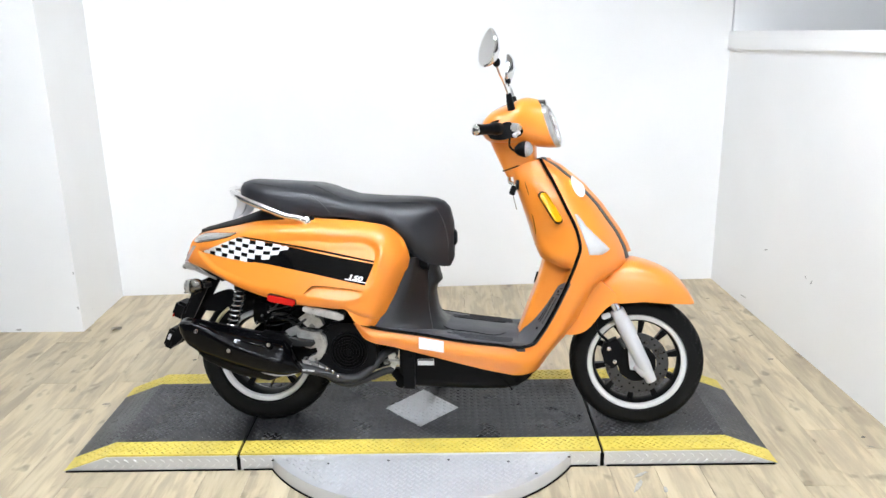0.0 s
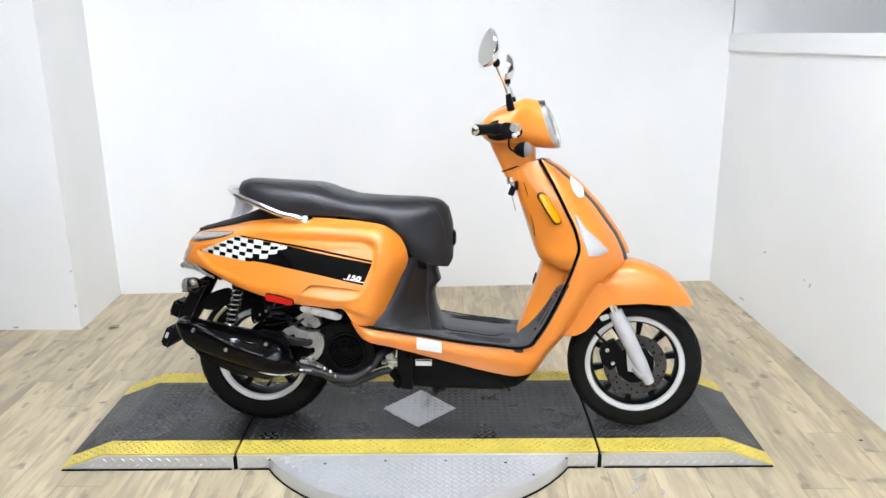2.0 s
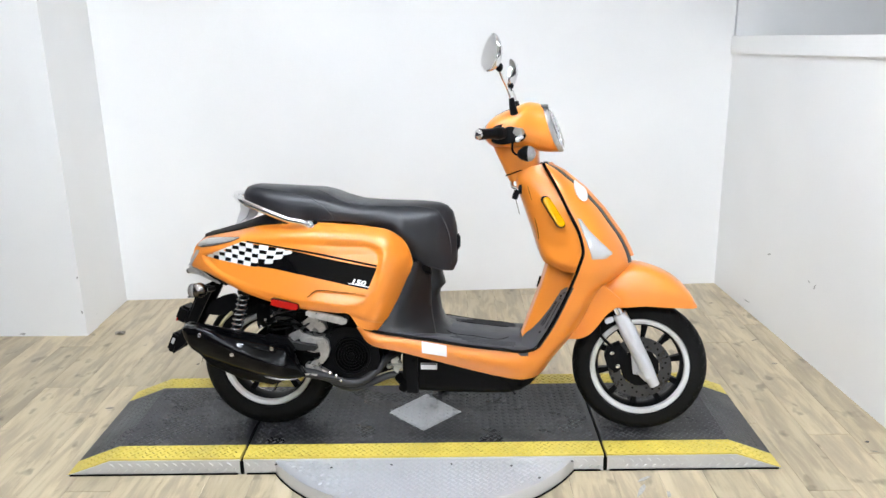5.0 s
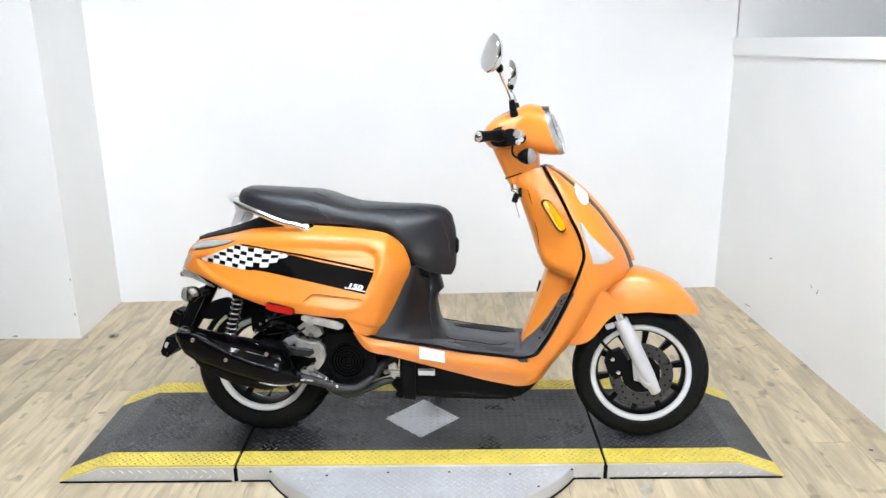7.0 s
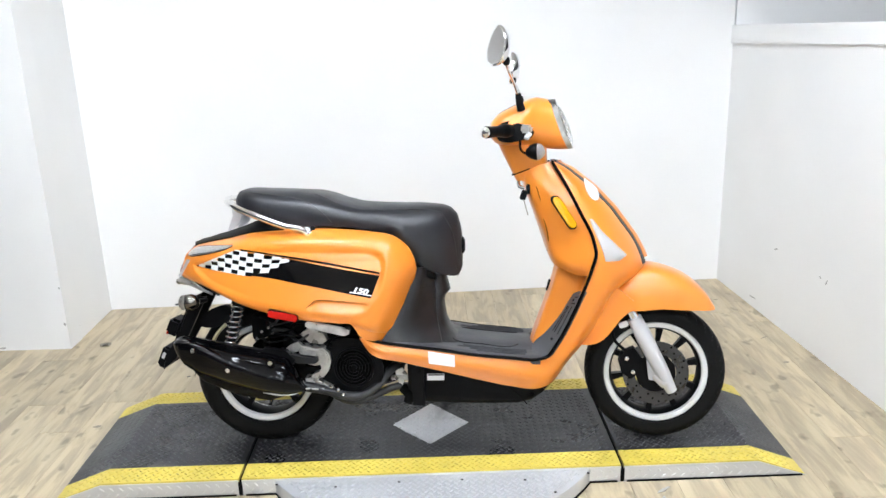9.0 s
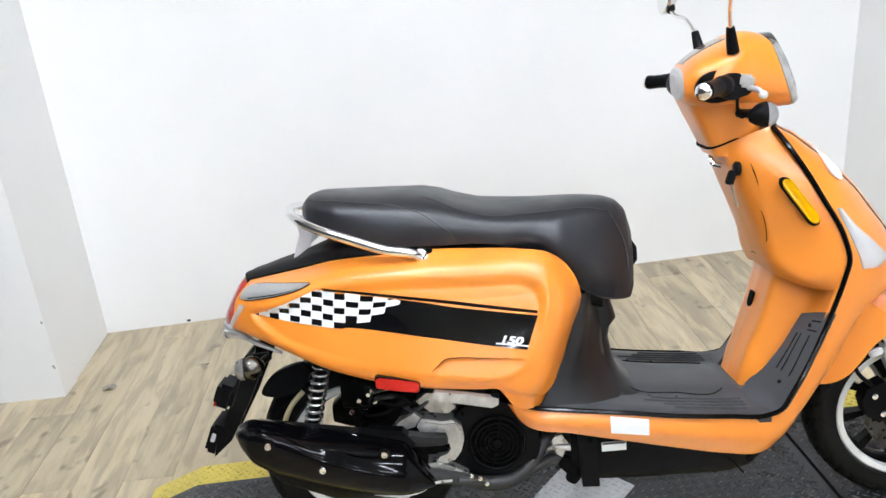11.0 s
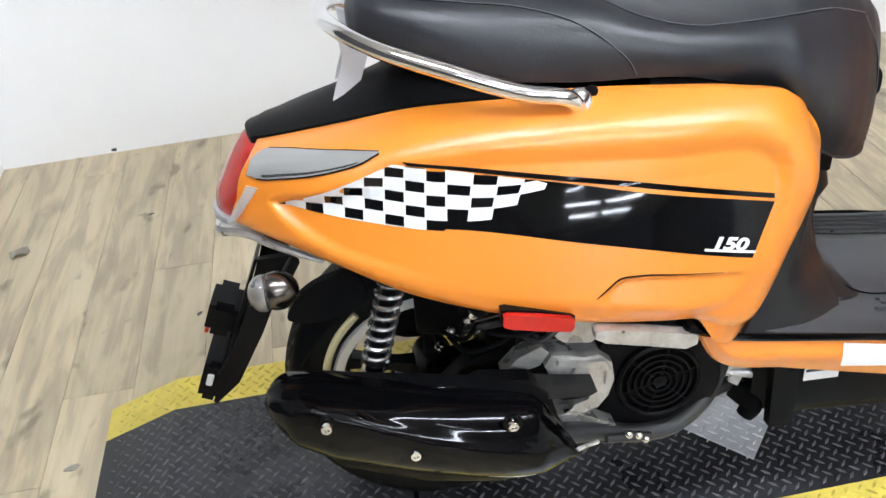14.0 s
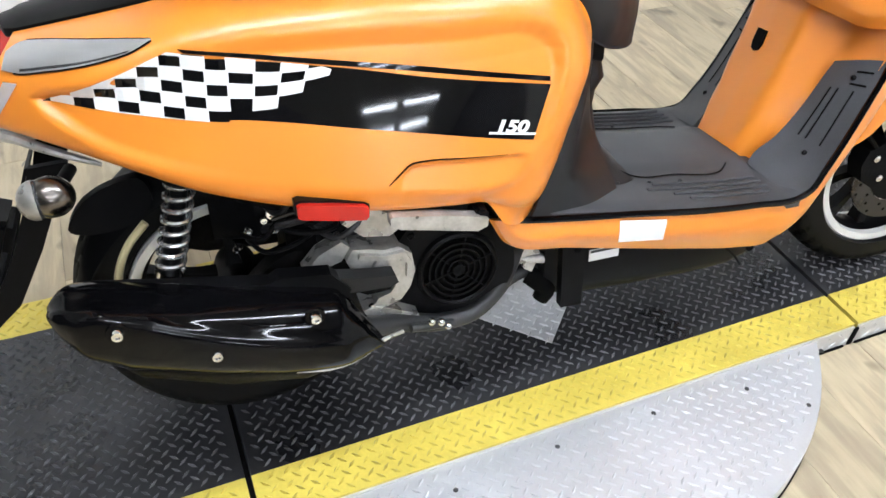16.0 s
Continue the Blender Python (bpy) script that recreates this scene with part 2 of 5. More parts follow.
def tube(pts, r, seg=10, n=None, bm=None, closed=False):
    """A round bar along a smooth curve; r: one radius or one for each given point."""
    bm = bm or bmesh.new()
    n = n or max(2, 6 * (len(pts) - 1))
    if len(pts) == 2:
        n = 2
    c = spl(pts, n, closed)
    rr = np.interp(np.linspace(0, 1, n), np.linspace(0, 1, len(pts)), r if hasattr(r, "__len__") else [r] * len(pts))
    rings, up = [], None
    for i in range(n):
        if closed:
            t = c[(i + 1) % n] - c[i - 1]
        else:
            t = c[min(i + 1, n - 1)] - c[max(i - 1, 0)]
        t = t / (np.linalg.norm(t) + 1e-12)
        if up is None:
            up = np.array((0, 0, 1.0)) if abs(t[2]) < 0.9 else np.array((0, 1.0, 0))
        u = up - t * (up @ t)
        u /= np.linalg.norm(u)
        up = u
        v = np.cross(t, u)
        rings.append([c[i] + rr[i] * (math.cos(a) * u + math.sin(a) * v) for a in np.linspace(0, 2 * math.pi, seg, endpoint=False)])
    if closed:
        rings.append(rings[0])
        grid(bm, rings, closed=True)
        bmesh.ops.remove_doubles(bm, verts=bm.verts, dist=1e-6)
        return bm
    return loft(rings, True, bm)


def lathe(profile, seg=48, center=(0, 0, 0), axis="y", bm=None, closed=False):
    """Profile of (radius, along the axis) turned round an axis through center."""
    bm = bm or bmesh.new()
    c = np.array(center, float)
    rings = []
    for r, h in profile:
        ring = []
        for a in np.linspace(0, 2 * math.pi, seg, endpoint=False):
            u, v = r * math.cos(a), r * math.sin(a)
            p = {"y": (u, h, v), "z": (u, v, h), "x": (h, u, v)}[axis]
            ring.append(c + p)
        rings.append(ring)
    if closed:
        rings.append(rings[0])
        grid(bm, rings, closed=True)
        bmesh.ops.remove_doubles(bm, verts=bm.verts, dist=1e-6)
    else:
        loft(rings, True, bm)
    return bm


def box(size, at=(0, 0, 0), rot=(0, 0, 0), bevel=0.003, bm=None):
    own = bmesh.new()
    bmesh.ops.create_cube(own, size=1)
    bmesh.ops.scale(own, vec=size, verts=own.verts)
    if bevel:
        bmesh.ops.bevel(own, geom=own.edges[:], offset=min(bevel, min(size) * 0.45), segments=2, affect="EDGES")
    bmesh.ops.transform(own, matrix=pose(*at, *rot), verts=own.verts)
    return own if bm is None else merge(bm, own)


def merge(bm, other):
    me = bpy.data.meshes.new("tmp")
    other.to_mesh(me)
    other.free()
    bm.from_mesh(me)
    bpy.data.meshes.remove(me)
    return bm


def prism(outline, y0, y1, bevel=0.004, n=0, flat=True):
    """An outline in x, z pulled from y0 to y1 with rounded edges; n: resample it smoothly."""
    o = spl([(x, z) for x, z in outline], n, True) if n else np.array(outline, float)
    bm = bmesh.new()
    rings = [[(x, y, z) for x, z in o] for y in (y0, y1)]
    loft(rings, True, bm)
    if bevel:
        ed = [e for e in bm.edges if any(len(f.verts) > 4 for f in e.link_faces) and e.calc_face_angle(0) > 0.5]
        bmesh.ops.bevel(bm, geom=ed, offset=bevel, segments=2, affect="EDGES")
    return bm


def mirrored(bm):
    for v in bm.verts:
        v.co.y = -v.co.y
    bmesh.ops.reverse_faces(bm, faces=bm.faces)
    return bm


def ball(r, at, scale=(1, 1, 1), seg=20, bm=None):
    own = bmesh.new()
    bmesh.ops.create_uvsphere(own, u_segments=seg, v_segments=seg // 2, radius=r)
    bmesh.ops.transform(own, matrix=Matrix.Translation(at) @ Matrix.Diagonal((*scale, 1)), verts=own.verts)
    return own if bm is None else merge(bm, own)


def bolt(r, h, at, parent, mat="chrome", axis="y", side=-1, name="bolt"):
    prof = [(r, 0), (r, h * 0.6 * side), (r * 0.8, h * side), (r * 0.45, h * side), (r * 0.4, h * 0.7 * side)]
    return part(name, lathe(prof, 12, at, axis), mat, parent)


# ---- the room ----
BACK_L, BACK_R = (-1.724, 4.184), (1.616, 4.345)      # ends of the back wall at the floor
RIGHT_N = (1.915, -1.3)                               # the low wall's near end
CEIL = 2.85


def wall(name, a, b, z0, z1, thick, label, category="wall", paint="wall", rise=0.0):
    """A wall from a to b, its face on the line, its body to the right of the way; rise: its top is higher at a."""
    a, b = Vector(a), Vector(b)
    d = (b - a).normalized()
    nrm = Vector((d.y, -d.x)) * thick
    bm = bmesh.new()
    ring = [(*a, z0), (*b, z0), (*(b + nrm), z0), (*(a + nrm), z0)]
    loft([ring, [(x, y, z1 + rise * k) for (x, y, _), k in zip(ring, (1, 0, 0, 1))]], True, bm)
    ob = new(name, finish(name, bm, paint, 20))
    return tagged(ob, label, category, kind="structure")


wall("wall_north", BACK_R, BACK_L, 0, CEIL, 0.12, "plain white painted back wall with faint smudges")
wall("wall_northwest", BACK_L, (-1.714, 3.660), 0, CEIL, 0.1, "short white painted return wall beside the back wall")
wall("wall_west_front", (-1.714, 3.660), (-3.2, 3.685), 0, CEIL, 0.12, "white painted wall facing the scooter stand")
# unseen closing walls, coloured near black to hold down fill and reflections
wall("wall_west", (-3.2, 3.685), (-3.2, -14.2), 0, CEIL, 0.12, "unseen side wall coloured near black to cut bounce light", paint="dim")
wall("wall_south", (-3.2, -14.2), (3.6, -14.2), 0, CEIL, 0.12, "unseen wall facing the stand, coloured near black for dark reflections", paint="dim")
wall("wall_east_far", (3.6, -14.2), (3.6, 4.42), 0, CEIL, 0.12, "unseen wall beyond the low partition, coloured near black to cut bounce light", paint="dim")
wall("wall_northeast", (3.6, 4.43), (1.625, 4.346), 0, CEIL, 0.12, "white wall beyond the low partition")
wall("wall_east", RIGHT_N, BACK_R, 0, 1.285, 0.11, "low white painted partition wall with scuffs", rise=0.155)

# the ledge board on the low wall
d = (Vector(BACK_R) - Vector(RIGHT_N)).normalized()
nr = Vector((d.y, -d.x))
bm = bmesh.new()
ring = []
for s, z in ((-0.014, 1.281), (0.125, 1.281), (0.125, 1.376), (-0.014, 1.376)):
    ring.append((nr * s, z))
loft([[(*(Vector(p) + o), z + (top if z > 1.3 else low)) for o, z in ring] for p, low, top in ((RIGHT_N, 0.155, 0.10), (Vector(BACK_R) - d * 0.002, 0.0, 0.0))], True, bm)
bmesh.ops.bevel(bm, geom=bm.edges[:], offset=0.004, segments=2, affect="EDGES")
tagged(new("trim_1", finish("trim_1", bm, "wall", 30)), "white painted ledge board capping the low wall", "ledge", kind="structure")

bm = box((7.2, 19.0, 0.1), (0.2, -4.75, CEIL + 0.051), bevel=0)
tagged(new("ceiling", finish("ceiling", bm, "ceil", 20)), "plain white ceiling with strip lights", "ceiling", kind="structure")

floor = box((7.2, 19.0, 0.1), (0.2, -4.75, -0.0535), bevel=0)
floor = tagged(new("floor", finish("floor", floor, "gap", 20)), "worn oak-look plank floor with grey streaks", "floor", kind="structure")

# ceiling strip lights
def strip_light(hood=False):
    t = thing("ceiling_light", (0, 0, 0), "white fluorescent strip light fixed to the ceiling", "light", "ceiling strip lights")
    part("housing", box((1.26, 0.17, 0.045), (0, 0, -0.024), bevel=0.01), "ceil", t)
    if hood:
        # added, unseen: shades the upper back wall from the tubes
        part("side_flap", box((1.26, 0.005, 0.100), (0, 0.098, -0.050), bevel=0.001), "ceil", t, "white flap added to hold light off the upper back wall")
    for y in (-0.045, 0.045):
        part("tube", tube([(-0.6, y, -0.066), (0.6, y, -0.066)], 0.017, 12), "glow", t, "glowing fluorescent tube")
    return t


hooded = strip_light(True)
hooded.matrix_world = pose(-0.95, 2.0, CEIL)
copy_thing(hooded, pose(0.75, 2.0, CEIL))
first = strip_light()
SPOTS = [(x, y) for y in (-0.4,) for x in (-0.95, 0.75)] + [(x, y) for y in (-7.4, -10.4) for x in (-0.4, 1.1)]
first.matrix_world = pose(*SPOTS[0], CEIL)
for x, y in SPOTS[1:]:
    copy_thing(first, pose(x, y, CEIL))


# ---- the ramp stand ----
PX0, PX1 = -1.064, 1.064        # ends of the level top
FX0, FX1 = -1.218, 1.218        # where the end slopes meet the floor
PY0, PY1 = 2.388, 3.022         # front and back edge
PZ = 0.060
CUTS = (-0.613, 0.621)          # joints between the three sections
stand = thing("ramp_stand", (0, 0, 0), "low grey tread-plate ramp stand edged with yellow stripes", "ramp")


def top_z(x):
    if x < PX0:
        return PZ * (x - FX0) / (PX0 - FX0)
    if x > PX1:
        return PZ * (FX1 - x) / (FX1 - PX1)
    return PZ


def lug(bm_lists, x, y, z, ang, long=0.0102, wide=0.0030, high=0.0016, sx=0.0, nrm=None):
    """One raised tread bar as a low lens of eight triangles."""
    vs, fs = bm_lists
    c, s = math.cos(ang), math.sin(ang)
    k = len(vs)
    for u, v, h in ((-long, 0, 0), (0, -wide, 0), (long, 0, 0), (0, wide, 0), (-long * 0.5, 0, 1), (long * 0.5, 0, 1)):
        px, py = u * c - v * s, u * s + v * c
        if nrm is None:
            vs.append((x + px, y + py, z + sx * px + h * high))
        else:
            vs.append((x + px, y + nrm * h * high, z + py))
    fs += [(k, k + 1, k + 4), (k + 1, k + 5, k + 4), (k + 1, k + 2, k + 5), (k + 2, k + 3, k + 5), (k + 3, k + 4, k + 5), (k + 3, k, k + 4)]


def lug_mesh(name, lists, mat, parent, label):
    me = bpy.data.meshes.new(name)
    me.from_pydata(lists[0], [], lists[1])
    me.materials.append(M[mat])
    ob = new(name, me)
    ob.parent = parent
    ob["label"] = label
    return tagged(ob, kind="stuff")


SILVER = [(-0.135, 2.7), (0.001, 2.560), (0.138, 2.7), (0.003, 2.852)]


def in_poly(x, y, poly):
    inside = False
    for (x0, y0), (x1, y1) in zip(poly, poly[1:] + poly[:1]):
        if (y0 > y) != (y1 > y) and x < (x1 - x0) * (y - y0) / (y1 - y0) + x0:
            inside = not inside
    return inside


tread_l, yellow_l, silver_l = ([], []), ([], []), ([], [])
YB = 0.088
SEC = [(FX0, CUTS[0] - 0.005), (CUTS[0] + 0.005, CUTS[1] - 0.005), (CUTS[1] + 0.005, FX1)]
for a, b in SEC:
    xs = sorted({a, b, *[x for x in (PX0, PX1) if a < x < b]})
    ring = [(x, max(top_z(x), 0.002)) for x in xs] + [(xs[-1], 0.001), (xs[0], 0.001)]
    bm = bmesh.new()
    loft([[(x, y, z) for x, z in ring] for y in (PY0 + YB, PY1 - YB)], True, bm)
    part("deck_plate", bm, "tread", stand, "dark grey tread plate, scuffed", 20)
    for y0, y1, lab in ((PY0, PY0 + YB, "yellow stripe along the edge"), (PY1 - YB, PY1, "yellow stripe along the edge")):
        bm = bmesh.new()
        loft([[(x, y, z + (0.0004 if z > 0.0015 else 0)) for x, z in ring] for y in (y0 + 0.0002, y1 - 0.0002)], True, bm)
        part("yellow_stripe", bm, "yellow", stand, lab, 20)
    # bright skirt plate on the front
    ring = [(x, max(top_z(x) - 0.005, 0.001)) for x in xs] + [(xs[-1], 0.0005), (xs[0], 0.0005)]
    bm = bmesh.new()
    loft([[(x, y, z) for x, z in ring] for y in (PY0 - 0.004, PY0 - 0.0003)], True, bm)
    # near-black strip stands for the shadow gap under the skirt
    part("skirt_foot", box((xs[-1] - xs[0] - 0.02, 0.004, 0.006), ((xs[0] + xs[-1]) / 2, PY0 - 0.006, 0.0034), bevel=0.001), "gap", stand, "thin dark strip put in for the shadow gap at the floor")
    part("skirt_plate", bm, "plate", stand, "bright aluminium tread-plate skirt", 20)


def tread_sites(x0, x1, y0, y1):
    """Centres and angles of the bars of a tread plate: rows that lean by turns to either side."""
    j, y = 0, y0 + .012
    while y < y1 - .008:
        x = x0 + (.013 if j % 2 else 0.0) + .004
        while x < x1:
            yield x, y, radians(42 if j % 2 else 138)
            x += .026
        j, y = j + 1, y + .013


for x, y, ang in tread_sites(FX0, FX1, PY0, PY1):
    if any(abs(x - c) < 0.016 for c in CUTS) or abs(x - FX0) < 0.024 or abs(x - FX1) < 0.024:
        continue
    if abs(y - PY0 - YB) < .004 or abs(y - PY1 + YB) < .004:
        continue
    slope = (top_z(x + 0.004) - top_z(x - 0.004)) / 0.008
    edge = y < PY0 + YB or y > PY1 - YB
    target = yellow_l if edge else tread_l
    zz = top_z(x) + (0.0004 if edge else 0)
    if not edge and in_poly(x, y, SILVER):
        target, zz = silver_l, zz + 0.0016
    lug(target, x, y, zz, ang, sx=slope, high=0.0030)
part("silver_diamond", loft([[(x, y, PZ - 0.001) for x, y in SILVER], [(x, y, PZ + 0.0016) for x, y in SILVER]]), "plate", stand, "bright bare-metal diamond in the deck", 20)
# half-round turntable lobe in front
TC, TR = (0.008, 2.70), 0.598
a0 = math.asin((PY0 - 0.006 - TC[1]) / TR)
arc = [(TC[0] + TR * math.cos(a), TC[1] + TR * math.sin(a)) for a in np.linspace(-math.pi - a0, a0, 64)]
bm = bmesh.new()
loft([[(x, y, 0.0008) for x, y in arc], [(x, y, 0.048) for x, y in arc], [(x * 0.997, y + 0.0015, 0.0515) for x, y in arc]], True, bm)
# the same dark line, drawn for the shadow under the lobe
foot = [(TC[0] + (TR + .003) * math.cos(a), TC[1] + (TR + .003) * math.sin(a)) for a in np.linspace(-math.pi - a0, a0, 64)]
part("turntable_foot", loft([[(x, y, 0.0004) for x, y in foot], [(x, y, 0.006) for x, y in foot]]), "gap", stand, "thin dark strip put in for the shadow gap at the floor")
part("turntable_plate", bm, "plate", stand, "bright half-round aluminium tread-plate lobe", 30)
for x, y, ang in tread_sites(-.6, .62, PY0 - .33, PY0 - .006):
    if math.hypot(x - TC[0], y - TC[1]) < TR - 0.02:
        lug(silver_l, x, y, 0.0515, ang, high=0.0030)
for i in range(int((FX1 - FX0) / 0.031)):
    for j in range(2):
        x, z = FX0 + 0.02 + (i + .5 * j) * 0.031, 0.018 + j * 0.022
        if z < top_z(x) - 0.016 and not abs(x) < 0.50 and all(abs(x - c) > 0.016 for c in CUTS):
            lug(silver_l, x, PY0 - 0.004, z, radians(-40 if j else 40), long=0.0105, wide=0.0028, high=0.0024, nrm=-1)
lug_mesh("tread_bar", tread_l, "worn", stand, "raised grey tread bars")
lug_mesh("tread_bar", yellow_l, "wornyellow", stand, "raised tread bars painted yellow")
lug_mesh("tread_bar", silver_l, "plate", stand, "raised bright tread bars")
for x, y in ((0.505, 2.36), (0.30, 2.335), (0.1, 2.35), (0.385, 2.262), (-0.3, 2.335), (-0.49, 2.36), (-0.1, 2.35)):
    part("rivet", ball(0.005, (x, y, 0.0515), (1, 1, 0.4), 10), "hose", stand)
for c in CUTS:
    bm = box((0.0085, PY1 - PY0 - 0.01, 0.05), (c, (PY0 + PY1) / 2, 0.0265), bevel=0)
    part("joint", bm, "gap", stand, "dark gap between ramp sections")
    part("joint_cover", box((0.013, 0.006, 0.05), (c, PY0 - 0.0045, 0.027), bevel=0.002), "gap", stand)

# crumpled scrap of paper on the floor
bm = bmesh.new()
rnd = random.Random(4)
rows = [[(0.012 * i + rnd.uniform(-.004, .004), 0.010 * j + rnd.uniform(-.004, .004), 0.003 + rnd.uniform(0, 0.014)) for j in range(5)] for i in range(5)]
shell(rows, (0, 0, -0.0015), bm)
scrap = new("paper_scrap", finish("paper_scrap", bm, "paper", 10))
scrap.matrix_world = pose(-1.57, 3.65, 0.002, 0, 0, 25)
tagged(scrap, "small crumpled scrap of dirty paper on the floor", "litter")


# ---- scuffs on walls and floor ----
rnd = random.Random(5)


def scuff(owner, at, along, up, long, wide, tilt=0.0, mat="paper"):
    """A thin irregular rubbed mark lying on a wall or the floor."""
    u, v = Vector(along).normalized(), Vector(up).normalized()
    n = u.cross(v).normalized()
    c, s = math.cos(tilt), math.sin(tilt)
    u, v = u * c + v * s, v * c - u * s
    ring = []
    for k in range(14):
        t = 2 * math.pi * k / 14
        r = rnd.uniform(0.55, 1.0)
        ring.append(Vector(at) + u * (long * r * math.cos(t)) + v * (wide * r * math.sin(t)))
    bm = loft([[p - n * 0.0004 for p in ring], [p + n * 0.0007 for p in ring]])
    return part("scuff_mark", bm, mat, owner, "grey rubbed mark")


SMEARS = (((.716, 2.262), .05, .010, 1.1), ((.742, 2.330), .035, .008, .6), ((.80, 2.24), .022, .008, 1.4), ((1.02, 3.36), .02, .006, .3))
WALL = {o.name: o for o in scene.collection.all_objects}
east, nwest, wfront, north = WALL["wall_east"], WALL["wall_northwest"], WALL["wall_west_front"], WALL["wall_north"]
ed = (Vector(RIGHT_N) - Vector(BACK_R)).normalized().to_3d()
for p, l, w, t in (((1.650, 3.703, .361), .022, .004, .3), ((1.674, 3.255, .345), .016, .006, 1.2), ((1.671, 3.306, .352), .012, .003, -.6), ((1.640, 3.90, .05), .05, .004, .1)):
    scuff(east, p, ed, (0, 0, 1), l, w, t, "rub")
for p, l, w, t in (((-1.7155, 3.692, .100), .006, .014, .2), ((-1.7160, 3.775, .072), .022, .004, .3), ((-1.7155, 3.74, .09), .012, .003, .5)):
    scuff(nwest, p, (0, -1, 0), (0, 0, 1), l, w, t, "rub")
for p, l, w, t in (((-1.722, 3.660, .306), .005, .008, 0), ((-1.724, 3.660, .126), .006, .010, .2), ((-2.04, 3.6655, .012), .02, .006, 0)):
    scuff(wfront, p, (-1, 0, 0), (0, 0, -1), l, w, t, "rub")
scuff(north, (-1.376, 4.2005, .010), (1, .048, 0), (0, 0, 1), .012, .007, 0, "ink")
for p, l, w, t in (((1.523, 3.229), .016, .009, .2), ((1.54, 3.499), .026, .004, .5), ((1.493, 4.011), .014, .006, 0), ((1.59, 2.552), .012, .008, .3), ((1.585, 2.486), .016, .005, -.4), ((-1.275, 2.882), .020, .010, .2), ((-1.141, 3.568), .020, .004, 1.3), ((-1.217, 3.788), .012, .005, .4), ((-1.05, 3.30), .010, .007, .8), ((-.95, 3.62), .016, .004, 1.2)):
    scuff(floor, (*p, 0.0006), (1, 0, 0), (0, 1, 0), l, w, t, "ink" if l < .014 else "paper")

for p, l, w, t in SMEARS:
    scuff(floor, (*p, 0.0006), (1, 0, 0), (0, 1, 0), l, w, t, "rub")

# ---- the scooter ----
SC = Matrix.Translation((-0.536, 2.6556, 0.0565)) @ Euler((radians(-9.4), radians(-0.57), radians(-4.25))).to_matrix().to_4x4() @ Matrix.Scale(1.0157, 4)
scooter = thing("scooter", SC, "orange retro motor scooter with black seat leaning on its stand", "scooter")
STEER = 3.8
AX0, AXD = Vector((0.895, 0, 0.93)), Vector((0.438, 0, -0.899))
TURN_BAR = Matrix.Translation(AX0) @ Matrix.Rotation(radians(STEER), 4, AXD) @ Matrix.Translation(-AX0)


def fpart(name, bm, mat, parent=None, label="", smooth=38):
    """A part that turns with the handlebar."""
    bmesh.ops.transform(bm, matrix=TURN_BAR, verts=bm.verts)
    return part(name, bm, mat, parent or scooter, label, smooth)


def smooth01(t):
    t = np.clip(t, 0, 1)
    return t * t * (3 - 2 * t)


def poly_dist(x, z, poly):
    """Signed distance to a closed outline, positive inside."""
    best, inside = 9.0, False
    n = len(poly)
    for i in range(n):
        (x0, z0), (x1, z1) = poly[i], poly[(i + 1) % n]
        dx, dz = x1 - x0, z1 - z0
        t = max(0, min(1, ((x - x0) * dx + (z - z0) * dz) / (dx * dx + dz * dz + 1e-12)))
        best = min(best, math.hypot(x - x0 - t * dx, z - z0 - t * dz))
        if (z0 > z) != (z1 > z) and x < dx * (z - z0) / dz + x0:
            inside = not inside
    return best if inside else -best


# rear side panels
TOP = [(-.222, .686), (-.167, .698), (-.092, .712), (-.019, .728), (.044, .735), (.126, .739), (.187, .741), (.285, .737), (.381, .728), (.449, .712), (.491, .675), (.512, .632), (.517, .602)]
BOT = [(-.262, .583), (-.20, .572), (-.128, .550), (-.05, .518), (.047, .488), (.160, .466), (.281, .453), (.318, .449), (.334, .428), (.346, .409), (.370, .394), (.409, .384)]
TAIL = [(-.262, .583), (-.268, .592), (-.256, .625), (-.246, .655), (-.222, .686)]
FRONT = [(.409, .384), (.442, .430), (.469, .474), (.490, .520), (.508, .565), (.517, .602)]
REC = [(-.205, .630), (-.135, .648), (-.095, .664), (-.071, .684), (.005, .705), (.139, .712), (.287, .702), (.407, .684), (.430, .660), (.422, .600), (.397, .515), (.370, .482), (.322, .470), (.220, .482), (.070, .510), (-.06, .548), (-.15, .582)]
REC = [tuple(p) for p in spl(REC, 60, True)]
FX, FZ = [.17, .186, .214, .235, .282, .362, .40], [.492, .506, .527, .5285, .5245, .516, .510]
tx, tz = zip(*[tuple(p) for p in spl(TOP[:11], 80)])
bx, bz = zip(*[tuple(p) for p in spl(BOT[:8] + [(.36, .43), (.44, .40)], 80)])


YBX, YBY = spl([(-.27, .098), (-.2, .154), (-.13, .196), (-.05, .226), (.05, .246), (.15, .261), (.28, .266), (.40, .258), (.53, .25)], 200).T
YTX, YTY = spl([(-.225, .045), (-.167, .070), (-.092, .090), (-.019, .116), (.044, .137), (.126, .157), (.186, .167), (.285, .178), (.38, .182), (.5, .185)], 200).T

XFX, XFZ = spl([(.409, .384), (.442, .430), (.469, .474), (.490, .520), (.508, .565), (.517, .602), (.512, .632), (.491, .675), (.449, .712)], 120).T
AMZ, AMA = spl([(.38, .045), (.43, .066), (.48, .090), (.53, .105), (.58, .103), (.63, .080), (.675, .042), (.70, .018), (.73, .0)], 120).T


